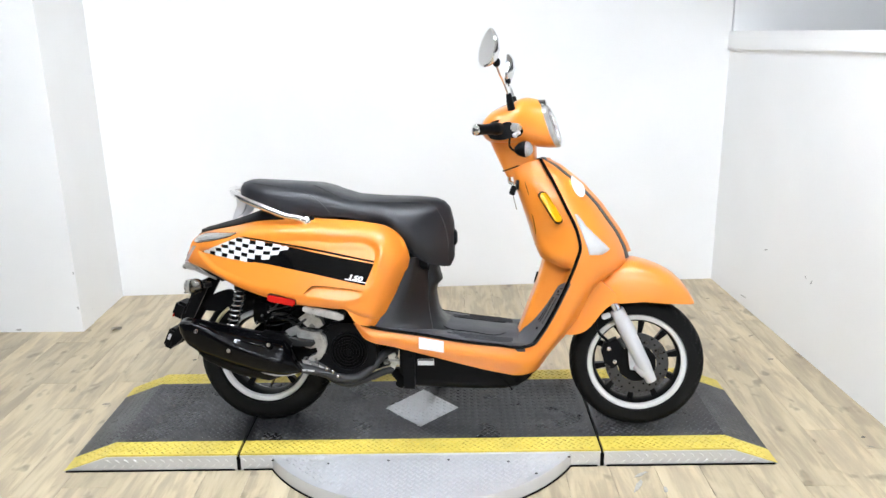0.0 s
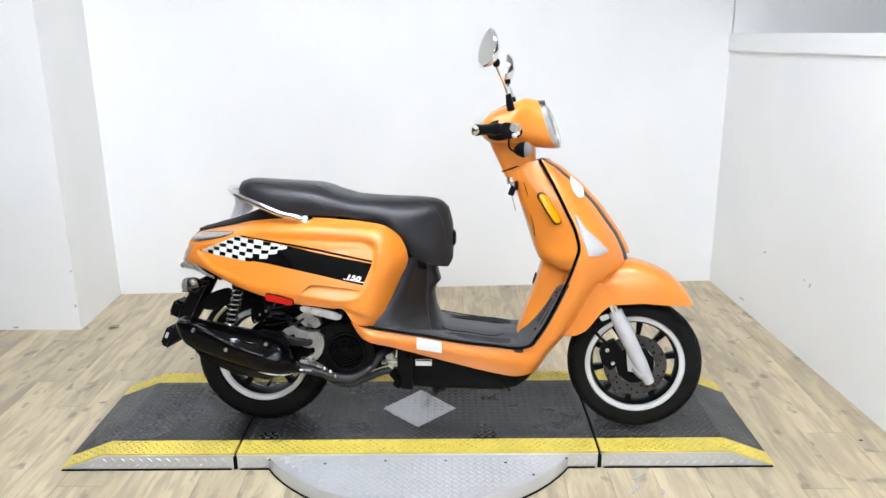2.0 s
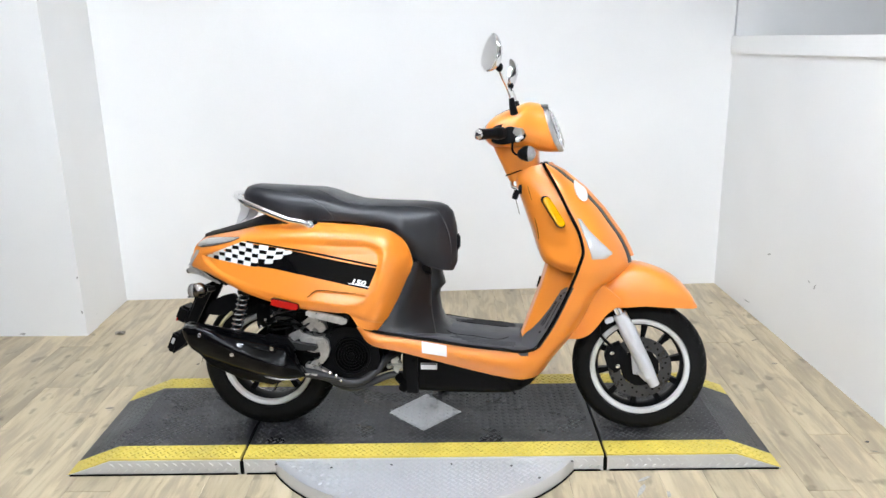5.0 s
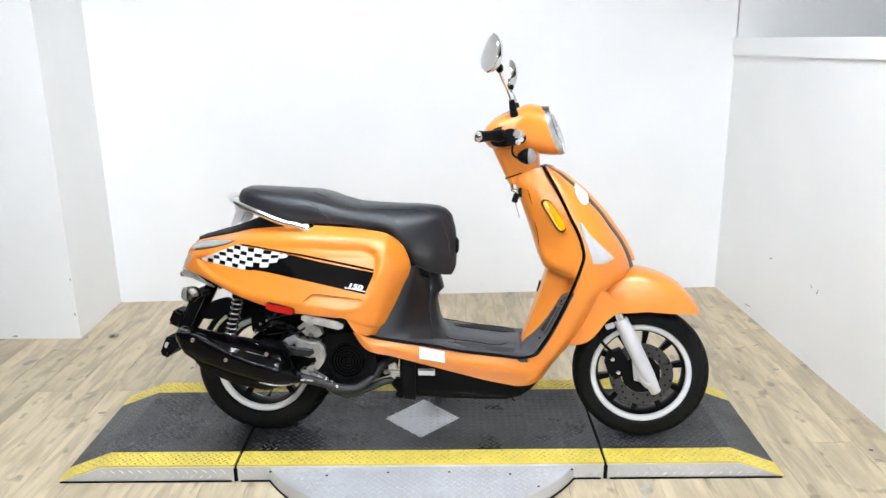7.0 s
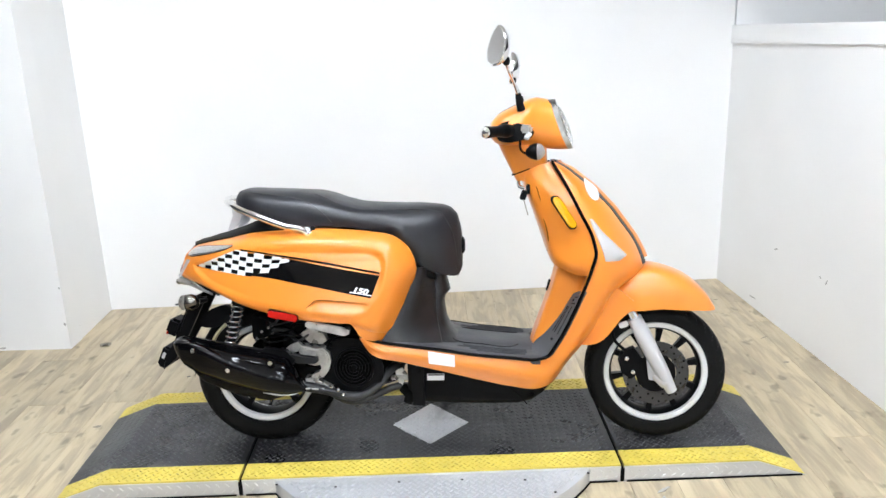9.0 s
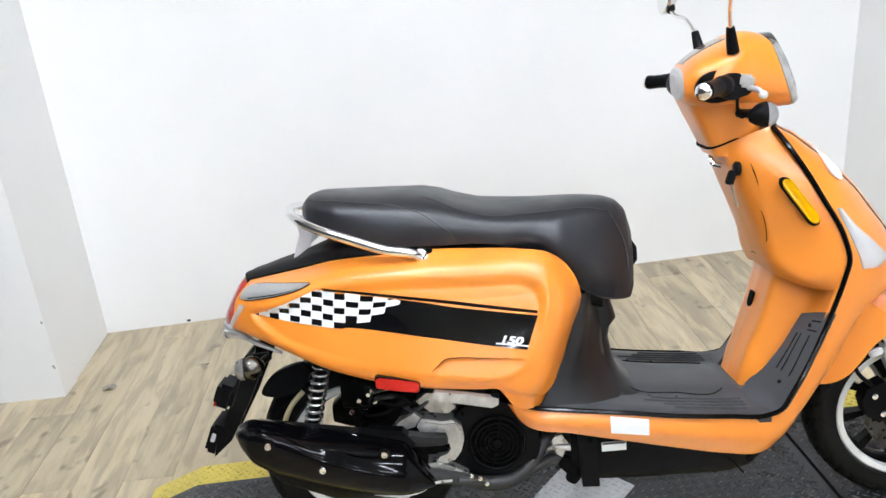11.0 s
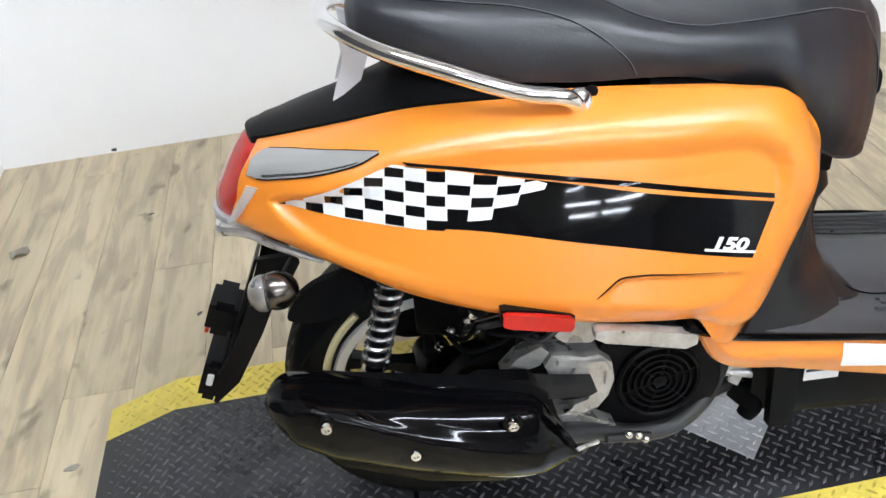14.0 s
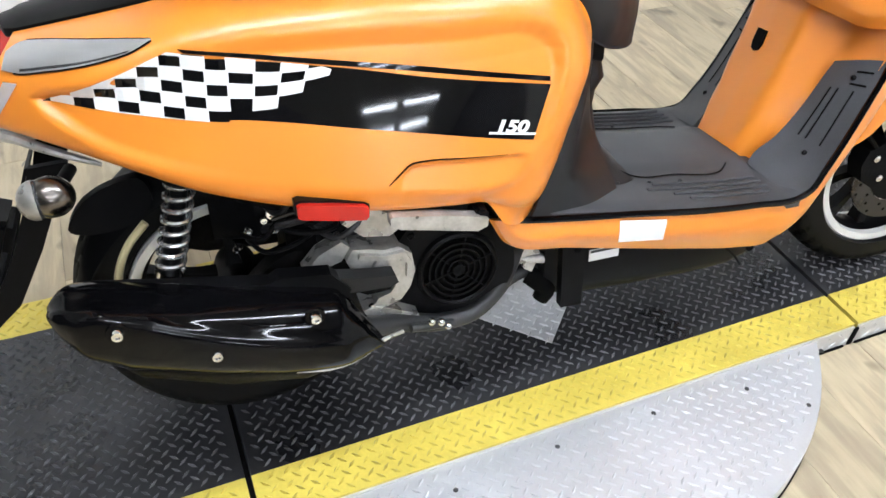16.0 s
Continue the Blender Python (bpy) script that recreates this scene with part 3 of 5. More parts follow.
def cowl_y(x, z):
    """Half width of the rear body at x, z."""
    yb, yt = np.interp(x, YBX, YBY), np.interp(x, YTX, YTY)
    zt, zb = np.interp(x, tx, tz), np.interp(x, bx, bz)
    v = min(1.0, max(0.0, (z - zb) / (zt - zb + 1e-6)))
    y = yb + (yt - yb) * (0.20 * v + 0.80 * v**9) - 0.012 * math.exp(-max(0, z - zb) / 0.010)
    xf = np.interp(z, XFZ, XFX)
    amt = np.interp(z, AMZ, AMA)
    y -= amt * math.exp(-(max(0, xf - x) / 0.034) ** 1.3)
    inset = min(0.0175, 0.0070 + 0.145 * (z - .57)) * smooth01((poly_dist(x, z, REC) + 0.009) / (0.022 + 0.55 * max(0, z - .62)))
    fold = float(np.interp(x, FX, FZ))
    inset += 0.0045 * smooth01((fold - z) / 0.006) * smooth01((z - fold + .05) / 0.045) * smooth01((x - .186) / 0.02) * smooth01((.385 - x) / 0.03)
    return y - inset


def coons(bot, top, left, right, n, m):
    b, t, l, r = spl(bot, n), spl(top, n), spl(left, m), spl(right, m)
    rows = []
    for j in range(m):
        v = j / (m - 1)
        row = []
        for i in range(n):
            u = i / (n - 1)
            p = (1 - v) * b[i] + v * t[i] + (1 - u) * l[j] + u * r[j] - ((1 - u) * (1 - v) * b[0] + u * (1 - v) * b[-1] + (1 - u) * v * t[0] + u * v * t[-1])
            row.append(p)
        rows.append(row)
    return rows


flat = coons(BOT, TOP, TAIL, FRONT, 190, 120)
rows = [[(x, -cowl_y(x, z), z) for x, z in r] for r in flat]
side_r = part("side_panel", shell(rows, (0, 0.012, 0)), "orange", scooter, "", 30)
side_l = part("side_panel", mirrored(shell(rows, (0, 0.012, 0))), "orange", scooter, "", 30)


def decal(name, quad, mat, off, nu=40, nv=8, parent=side_r):
    """A thin sticker on the right panel between four corners or two edge curves."""
    a, b = spl(quad[0], nu), spl(quad[1], nu)
    rows = []
    for v in np.linspace(0, 1, nv):
        rows.append([(x, -cowl_y(x, z) - off, z) for x, z in (1 - v) * a + v * b])
    return part(name, shell(rows, (0, off * 0.6, 0)), mat, parent, "", 30)


# shadow of the fold drawn as a thin near-black bar
part("panel_fold", tube([(x, -cowl_y(x, z) - .0002, z) for x, z in spl([(.184, .504), (.200, .517), (.214, .527), (.235, .5285), (.282, .5245), (.345, .5178)], 40)], list(np.interp(np.linspace(0, 1, 40), [0, .15, .3, .6, 1], [.0006, .0013, .0014, .0010, .0003])), 6, 60), "gap", side_r, "dark line laid in for the shadow along the panel fold")
decal("stripe_decal", ([(-.024, .6035), (.005, .602), (.183, .574), (.384, .530)], [(.070, .660), (.096, .658), (.26, .627), (.412, .597)]), "sticker", 0.0008)
decal("line_decal", ([(-.030, .6795), (.217, .641), (.412, .601)], [(-.036, .6845), (.217, .6475), (.412, .607)]), "sticker", 0.0008, nv=3)
FLAG = [(-.212, .6215), (-.012, .6002), (.130, .652), (.12, .6555), (-.048, .682)]


def clip(poly, region):
    """Part of a polygon within a convex region, both anticlockwise."""
    for (ax, az), (bx_, bz_) in zip(region, region[1:] + region[:1]):
        out = []
        for (px, pz), (qx, qz) in zip(poly, poly[1:] + poly[:1]):
            sp = (bx_ - ax) * (pz - az) - (bz_ - az) * (px - ax)
            sq = (bx_ - ax) * (qz - az) - (bz_ - az) * (qx - ax)
            if sp >= 0:
                out.append((px, pz))
            if sp * sq < 0:
                t = sp / (sp - sq)
                out.append((px + t * (qx - px), pz + t * (qz - pz)))
        poly = out
        if not poly:
            break
    return poly


REGION = [(-.212, .6215), (.004, .599), (.07, .590), (.16, .640), (.12, .6555), (-.048, .682)]
CW, CH = 0.0245, 0.0145


def flag_at(i, j):
    """Waving grid of the flag: column i, row j, both counted in cells."""
    x = -0.214 + i * CW
    z = 0.6075 - 0.10 * (x + .212) + 0.003 * math.sin((x + .2) * 20) + 1.6 * max(0, x + .02) ** 2
    return (x + j * CH * (0.10 + 3.0 * max(0, x - 0.005)), z + j * CH * (1 - 2.4 * max(0, x - .01)))


for i in range(17):
    for j in range(-2, 7):
        mid = flag_at(i + .5, j + .5)
        if poly_dist(*mid, FLAG) < -.0055:
            continue
        dark = (i + j) % 2
        g = -.04 if dark else .05
        bm = bmesh.new()
        for k in range(3):
            u0, u1 = i - g + k * (1 + 2 * g) / 3, i - g + (k + 1) * (1 + 2 * g) / 3
            quad = [flag_at(u, v) for u, v in ((u0, j - 2 * g), (u1, j - 2 * g), (u1, j + 1 + 2 * g), (u0, j + 1 + 2 * g))]
            p = clip(quad, REGION)
            if len(p) > 2:
                bm.faces.new([bm.verts.new((x, -cowl_y(x, z) - (0.0018 if dark else 0.0014), z)) for x, z in p][::-1])
        if bm.faces:
            part("black_check" if dark else "white_check", bm, "sticker" if dark else "white", side_r, "", 30)
        else:
            bm.free()


def wrapped_text(name, text, size, start, slope, wide, mat, parent, shear=0.0):
    """Raised figures bent onto the right side panel, from start along a falling line."""
    cu = bpy.data.curves.new(name, "FONT")
    cu.body, cu.size, cu.shear, cu.extrude, cu.offset = text, size, shear, 0.0003, 0.0009
    tmp = new(name, cu)
    me = bpy.data.meshes.new_from_object(tmp)
    bpy.data.objects.remove(tmp)
    bpy.data.curves.remove(cu)
    for v in me.vertices:
        x = start[0] + v.co.x * wide
        z = start[1] + v.co.y + slope * v.co.x * wide
        v.co = (x, -cowl_y(x, z) - 0.0016 - v.co.z, z)
    me.materials.append(M[mat])
    ob = new(name, me)
    ob.parent = parent
    ob["label"] = "white slanted figures"
    return ob


# the model figure in slanted type over a thin white bar
wrapped_text("number_decal", "150", .0215, (.3275, .5515), -.2, 1.45, "white", side_r, .32)
decal("number_bar", ([(.320, .5495), (.387, .5360)], [(.3208, .5522), (.3878, .5387)]), "white", 0.0017, 12, 3)

# black core under the panels, closing the body
def rrect(x, y0, y1, z0, z1, n=24, e=5.0):
    out = []
    for a in np.linspace(0, 2 * math.pi, n, endpoint=False):
        c, s = math.cos(a), math.sin(a)
        out.append((x, (y0 + y1) / 2 + (y1 - y0) / 2 * math.copysign(abs(c) ** (2 / e), c), (z0 + z1) / 2 + (z1 - z0) / 2 * math.copysign(abs(s) ** (2 / e), s)))
    return out


core = [(-.250, .05, .555, .655), (-.2, .085, .530, .67), (-.1, .12, .500, .695), (.05, .16, .475, .715), (.2, .175, .48, .73), (.35, .172, .46, .715), (.43, .140, .46, .69), (.48, .095, .50, .66), (.50, .085, .52, .64)]
part("inner_frame", loft([rrect(x, -w, w, a, b) for x, w, a, b in core]), "plastic", scooter)

part("seat_base", loft([rrect(x, -w, w, p, q) for x, w, p, q in ((.28, .150, .66, .752), (.40, .150, .62, .742), (.46, .122, .60, .722), (.50, .108, .58, .688), (.54, .100, .56, .640), (.572, .085, .55, .600))]), "plastic", scooter, "black seat base")

# seat
SX = [-.086, -.083, -.070, -.045, 0, .05, .12, .19, .23, .26, .32, .40, .48, .53, .57, .60, .625, .645, .657, .660]
ST = [.838, .848, .862, .869, .867, .864, .860, .855, .845, .832, .814, .807, .805, .804, .801, .797, .787, .766, .720, .690]
SB = [.822, .818, .810, .803, .788, .768, .752, .747, .746, .746, .742, .722, .660, .608, .584, .574, .568, .566, .590, .640]
SW = [.030, .060, .088, .112, .136, .152, .166, .176, .180, .182, .182, .176, .160, .142, .120, .098, .074, .050, .030, .012]


def seat_at(x):
    return [float(np.interp(x, SX, q)) for q in (ST, SB, SW)]


def seat_pt(x, a, off=0.0):
    """A point of the seat cover: a runs 0 (right lower edge) over 90 (top) to 180 degrees."""
    t, b, w = seat_at(x)
    e = 2.7
    c, s = math.cos(radians(a)), math.sin(radians(a))
    fl = 1 - 0.10 * (1 - abs(s)) if t - b < 0.12 else 1.0
    y = -(w + off) * fl * math.copysign(abs(c) ** (2 / e), c)
    z = b + (t - b + off) * max(0, s) ** (2 / e)
    y *= 1 - (.20 * float(smooth01((x - .36) / .12)) + .03) * (1 - min(1, (z - b) / .075)) ** 2
    return (x, y, z)


xs = np.interp(np.linspace(0, 1, 80), np.linspace(0, 1, len(SX)), SX)
ang = [0, 4, 9, 15, 22, 30, 38, 46, 54, 62, 70, 80, 90, 100, 110, 118, 126, 134, 142, 150, 158, 165, 171, 176, 180]
rings = []
for x in xs:
    r = [seat_pt(x, a) for a in ang]
    t, b, w = seat_at(x)
    r += [(x, w * 0.8, b - 0.004), (x, 0, b - 0.006), (x, -w * 0.8, b - 0.004)]
    rings.append(r)
seat = part("seat", loft(rings), "vinyl", scooter, "black vinyl stepped seat with stitched seams", 50)


def seam(pts, r=0.0009):
    part("seam", tube([seat_pt(x, a, -0.0002) for x, a in pts], r * 1.5, 6, 70), "plastic", seat)
    return part("stitching", tube([seat_pt(x, a, 0.0010) for x, a in pts], r * .75, 6, 70), "thread", seat, "grey seam stitching")


for s in (0, 1):
    f = (lambda a: a) if s == 0 else (lambda a: 180 - a)
    seam([(-.078, f(80)), (-.068, f(60)), (-.02, f(51)), (.06, f(50)), (.13, f(46)), (.18, f(36)), (.225, f(20)), (.252, f(6)), (.258, f(1))])
    seam([(.19, f(64)), (.225, f(58)), (.27, f(50)), (.33, f(46)), (.40, f(50)), (.48, f(58)), (.55, f(62)), (.60, f(58))])
    seam([(.60, f(56)), (.625, f(38)), (.64, f(18)), (.64, f(2))])
part("seat_latch", loft([rrect(x, -.022, .022, p, q, 20, 4) for x, p, q in ((.645, .625, .690), (.662, .630, .686), (.668, .640, .676))]), "plastic", seat, "black latch on the seat front")

# tail cover behind the seat, tail lamp, side lenses
rows = []
for x, up in zip(np.linspace(-.232, .10, 30), np.interp(np.linspace(-.232, .10, 30), [-.232, -.2, -.12, -.05, .01, .1], [.004, .012, .018, .026, .036, .030])):
    zt = float(np.interp(x, tx, tz))
    hw = cowl_y(max(x, -.222), zt) + .004 if x > -.222 else .045
    rows.append([(x - (.012 * (1 - (2 * k / 14 - 1) ** 2) if x < -.2 else 0), hw * (2 * k / 14 - 1), zt + .003 + up * (1 - abs(2 * k / 14 - 1) ** 2.2)) for k in range(15)])
part("tail_cover", shell(rows, (0, 0, -0.012)), "plastic", scooter, "matt black tail cover", 40)
rows = []
for z, xc, hw in [(.694, -.230, .052), (.680, -.252, .080), (.655, -.272, .099), (.625, -.290, .105), (.600, -.303, .099), (.580, -.306, .084), (.562, -.302, .064)]:
    rows.append([(xc + (0.058 + 0.25 * max(0, z - .62)) * (2 * k / 14 - 1) ** 2, -hw + 2 * hw * k / 14, z) for k in range(15)])
rows = [[tuple(spl([rows[i][k] for i in range(len(rows))], 20)[j]) for k in range(15)] for j in range(20)]
tail = part("tail_lamp", shell(rows, (0.03, 0, 0)), "red", scooter, "red tail lamp lens", 40)
part("chrome_trim", shell([[(x - .006, y, z - 0.012) for x, y, z in r] for r in rows[15:20]], (0.02, 0, 0)), "silver", tail, "silver lower trim")
for sgn in (-1, 1):
    up = [(-.229, .675), (-.213, .682), (-.185, .687), (-.12, .692), (-.062, .695)]
    lo = [(-.236, .659), (-.221, .657), (-.185, .662), (-.12, .674), (-.085, .683), (-.062, .693)]
    a, b = spl(lo, 26), spl(up, 26)
    rr = []
    for v in np.linspace(0, 1, 8):
        rr.append([(x, -cowl_y(x, z) - 0.0034 - 0.0035 * math.sin(math.pi * v) * (0.3 + 0.7 * (1 - k / 25)), z) for k, (x, z) in enumerate((1 - v) * a + v * b)])
    bm = shell(rr, (0, 0.0009, 0))
    tl = part("tail_side_lens", bm if sgn < 0 else mirrored(bm), "cover", scooter, "clear grey wrap-round side lens", 40)
    back = shell([[(x, -cowl_y(x, z) - 0.0020, z) for x, z in (1 - v) * a + v * b] for v in np.linspace(.03, .97, 6)], (0, 0.002, 0))
    part("lens_reflector", back if sgn < 0 else mirrored(back), "rimlip", tl, "grey reflector behind the lens")
    # shadow low in the lens, drawn as a dark strip
    low = shell([[(x, -cowl_y(x, z) - 0.0026, z) for x, z in ((1 - v) * a + v * b)[3:22]] for v in np.linspace(.10, .20, 3)], (0, 0.001, 0))
    part("lens_shadow_strip", low if sgn < 0 else mirrored(low), "hose", tl, "dark strip drawn as the shadow inside the lens")
    part("lens_edge", tube([(x, sgn * (cowl_y(x, z) + .0030), z) for x, z in a[2:]], .0011, 6, 40), "plastic", tl)
    part("lens_edge", tube([(x, sgn * (cowl_y(x, z) + .0030), z) for x, z in b[4:]], .0007, 6, 40), "plastic", tl)
    up = [(-.238, .646), (-.230, .646), (-.222, .645)]
    lo = [(-.276, .590), (-.271, .590), (-.264, .592)]
    a, b = spl(lo, 8), spl(up, 8)
    bm = shell([[(x, -cowl_y(max(x, -.262), z) - 0.002, z) for x, z in (1 - v) * a + v * b] for v in np.linspace(0, 1, 5)], (0, 0.01, 0))
    part("reflector_strip", bm if sgn < 0 else mirrored(bm), "clear", scooter, "clear side reflector")
# chrome edge under the tail
for sgn in (-1, 1):
    part("under_trim", tube([(-.300, sgn * .02, .560), (-.288, sgn * .068, .566), (-.268, sgn * .080, .568), (-.248, sgn * .094, .566), (-.225, sgn * .110, .559), (-.195, sgn * .120, .547), (-.155, sgn * .128, .530)], [.009, .010, .009, .007, .006, .005, .003], 8), "alloy", scooter, "silver lower trim")

# grab rail
rail = [(.182, -.188, .724), (.172, -.196, .738), (.115, -.192, .752), (.034, -.176, .780), (-.059, -.132, .811), (-.105, -.072, .829), (-.118, 0, .834)]
rail = rail + [(x, -y, z) for x, y, z in rail[-2::-1]]
gr = part("grab_rail", tube(rail, 0.0105, 12, 80), "chrome", scooter, "polished chrome grab rail round the seat")
for sgn in (-1, 1):
    part("rail_bracket", prism([(-.10, .828), (-.07, .815), (-.06, .79), (-.075, .752), (-.10, .735), (-.115, .728), (-.108, .748), (-.095, .78), (-.098, .81)], sgn * .052 - .006, sgn * .052 + .006, .003), "silver", gr, "silver cast bracket")
    part("rail_foot", ball(0.017, (.181, sgn * .186, .729), (1.1, .8, 1.3), 14), "chrome", gr)
    part("rail_bolt", lathe([(.008, 0), (.008, .006), (.004, .008)], 10, (.198, sgn * .180, .742), "y"), "plastic", gr)

# rear mudguard, plate holder and rear signals
outline = [(-.256, .508), (-.205, .510), (-.226, .470), (-.270, .385), (-.322, .300), (-.368, .262), (-.352, .318), (-.332, .345), (-.300, .400), (-.275, .455)]
guard = part("rear_mudguard", prism(outline, -.058, -.046, .003), "plastic", scooter, "black plastic rear mudguard blade")
part("guard_rib", prism(outline, .046, .058, .003), "plastic", guard)
part("guard_back", shell([[(-.262, y, .505), (-.300, y, .420), (-.338, y, .335), (-.372, y, .262)] for y in np.linspace(-.05, .05, 6)], (0.006, 0, 0.002)), "plastic", guard)
part("rear_reflector", box((.046, .085, .060), (-.332, .0, .402), (0, 24, 0), .010), "plastic", guard, "black reflector housing")
part("reflector_lens", box((.006, .06, .034), (-.356, .0, .392), (0, 24, 0), .003), "red", guard, "small red reflector")
pl = part("plate_holder", box((.034, .11, .075), (-.366, .0, .302), (0, 24, 0), .008), "plastic", guard, "black plate holder")
part("plate_lamp", box((.010, .004, .022), (-.366, -.056, .310), (0, 24, 0), .0015), "silver", guard)
for sgn in (-1, 1):
    st = part("signal_stalk", tube([(-.205, sgn * .06, .500), (-.215, sgn * .13, .505)], .009, 10), "plastic", scooter)
    part("signal_body", ball(.0265, (-.218, sgn * .158, .511), (1.1, 1, 1), 20), "smoky", st, "smoky chrome round rear signal")
    part("signal_reflector", ball(.0225, (-.236, sgn * .161, .511), (.76, .92, .96), 20), "alloy", st)
    part("signal_lens", ball(.026, (-.236, sgn * .161, .511), (.8, .94, .98), 20), "cover", st, "clear rear signal lens")

# wheels
def tyre(bm, r, w, cx, cz, seg=180, grooves=36):
    rim = 0.155
    side = []
    for a in np.linspace(-100, 100, 29):
        side.append((math.cos(radians(a)), math.sin(radians(a)), a))
    rings = []
    th = r - rim
    for c, s, a in side:
        ring = []
        for k in range(seg):
            g = 0.0
            if abs(a) < 74:
                ph = (k * grooves / seg + abs(s) * 1.3 + (0.5 if s > 0 else 0)) % 1
                if ph < 0.20 and abs(a) > 8:
                    g = 0.0055
            rad = rim + th * 0.48 + th * 0.52 * max(c, -.2) ** (1 if c < 0 else 0.75) if c >= 0 else rim + th * 0.48 * (1 + c * 3.2)
            y = w / 2 * (abs(s) ** 0.85) * math.copysign(1, s)
            rad -= g
            t = 2 * math.pi * k / seg
            ring.append((cx + rad * math.cos(t), y, cz + rad * math.sin(t)))
        rings.append(ring)
    rings.append([(cx + (rim - .004) * math.cos(2 * math.pi * k / seg), 0.02, cz + (rim - .004) * math.sin(2 * math.pi * k / seg)) for k in range(seg)])
    rings.append(rings[0])
    grid(bm, rings, closed=True)
    bmesh.ops.remove_doubles(bm, verts=bm.verts, dist=1e-6)
    return bm


def wheel(name, r, w, cx, cz, spokes, make, lab):
    c = (cx, 0, cz)
    hub = make(name, lathe([(.018, -.055), (.032, -.05), (.036, -.03), (.036, .03), (.032, .05), (.018, .055)], 28, c), "plastic", None, lab)
    make("tyre", tyre(bmesh.new(), r, w, cx, cz), "rubber", hub, "black rubber tyre with curved tread grooves", 30)
    y = w * 0.5
    make("rim_lip", lathe([(.1485, -y * .62), (.1515, -y * .83), (.1645, -y * .86), (.1685, -y * .80), (.1665, -y * .6)], 90, c, closed=True), "rimlip", hub, "polished silver rim lip")
    make("rim_lip", lathe([(.1485, y * .62), (.1515, y * .83), (.1645, y * .86), (.1685, y * .80), (.1665, y * .6)], 90, c, closed=True), "rimlip", hub, "polished silver rim lip")
    make("rim_barrel", lathe([(.164, -y * .7), (.1505, -y * .68), (.141, -y * .35), (.139, 0), (.141, y * .35), (.1505, y * .68), (.164, y * .7), (.160, 0)], 72, c, closed=True), "plastic", hub)
    for k in range(spokes):
        a = 2 * math.pi * (k + 0.3) / spokes
        bm = bmesh.new()
        rings = []
        for rad, hw, hy in ((.030, .014, .020), (.06, .0085, .016), (.10, .0075, .014), (.142, .011, .018)):
            ca, sa = math.cos(a), math.sin(a)
            rings.append([(cx + rad * ca - u * sa, v, cz + rad * sa + u * ca) for u, v in ((-hw, -hy), (hw, -hy), (hw * .8, hy), (-hw * .8, hy))])
        loft(rings, True, bm)
        bmesh.ops.bevel(bm, geom=[e for e in bm.edges], offset=.002, segments=1, affect="EDGES")
        make("spoke", bm, "plastic", hub)
    return hub


def rmake(name, bm, mat, parent=None, label="", smooth=38):
    return part(name, bm, mat, parent or scooter, label, smooth)


rear = wheel("rear_wheel", 0.244, 0.128, -0.018, 0.244, 5, rmake, "rear wheel with black spokes")
FW = (1.286, 0.229)
front = wheel("front_wheel", 0.228, 0.108, FW[0], FW[1], 10, fpart, "front wheel with black spokes")
disc = fpart("brake_disc", lathe([(.066, -.052), (.106, -.052), (.106, -.0485), (.066, -.0485)], 64, (FW[0], 0, FW[1]), closed=True), "steel", front, "drilled steel brake disc")
holes = bmesh.new()
for k in range(30):
    a = 2 * math.pi * k / 30
    rr = (.076, .087, .098)[k % 3]
    lathe([(.0036, -.0526), (.0036, -.0522)], 8, (FW[0] + rr * math.cos(a), 0, FW[1] + rr * math.sin(a)), bm=holes)
tagged(fpart("drillings", holes, "gap", front), kind="stuff")
fpart("disc_carrier", lathe([(.03, -.05), (.064, -.0515), (.064, -.0475), (.03, -.044)], 40, (FW[0], 0, FW[1])), "plastic", front)

# ---- floor, skirt and leg shield ----
EDGE = [(.362, -.218, .396), (.388, -.212, .386), (.473, -.210, .371), (.585, -.209, .355), (.697, -.208, .337), (.809, -.206, .325), (.892, -.201, .318), (.922, -.196, .325), (.948, -.191, .357), (1.003, -.182, .450), (1.038, -.177, .524), (1.067, -.175, .599), (1.078, -.174, .636), (1.071, -.169, .682), (1.031, -.152, .773), (.996, -.131, .846), (.964, -.104, .906), (.953, -.090, .926)]
LEVELS = np.array([(.926, .953, .090, .972), (.906, .964, .104, 1.012), (.846, .996, .131, 1.086), (.773, 1.031, .152, 1.152), (.682, 1.071, .169, 1.216), (.636, 1.078, .174, 1.240), (.599, 1.067, .175, 1.254)])[::-1]


def shield(z, y, off=0.0):
    """Front face of the leg shield at height z and side offset y."""
    xs_, ys_, xf_ = [float(np.interp(z, LEVELS[:, 0], LEVELS[:, k])) for k in (1, 2, 3)]
    c = min(1, abs(y) / ys_)
    return (xs_ + (xf_ - xs_) * math.sqrt(max(0, 1 - c * c)) + off, y, z)


def shield_xz(x, z, off=0.0):
    """Right side of the leg shield seen from the side at x, z."""
    xs_, ys_, xf_ = [float(np.interp(z, LEVELS[:, 0], LEVELS[:, k])) for k in (1, 2, 3)]
    s = min(1, max(0, (x - xs_) / (xf_ - xs_)))
    y = -ys_ * math.sqrt(max(0, 1 - s * s))
    return (x + off * s, y - off * math.sqrt(max(0, 1 - s * s)), z)


n_in = 16
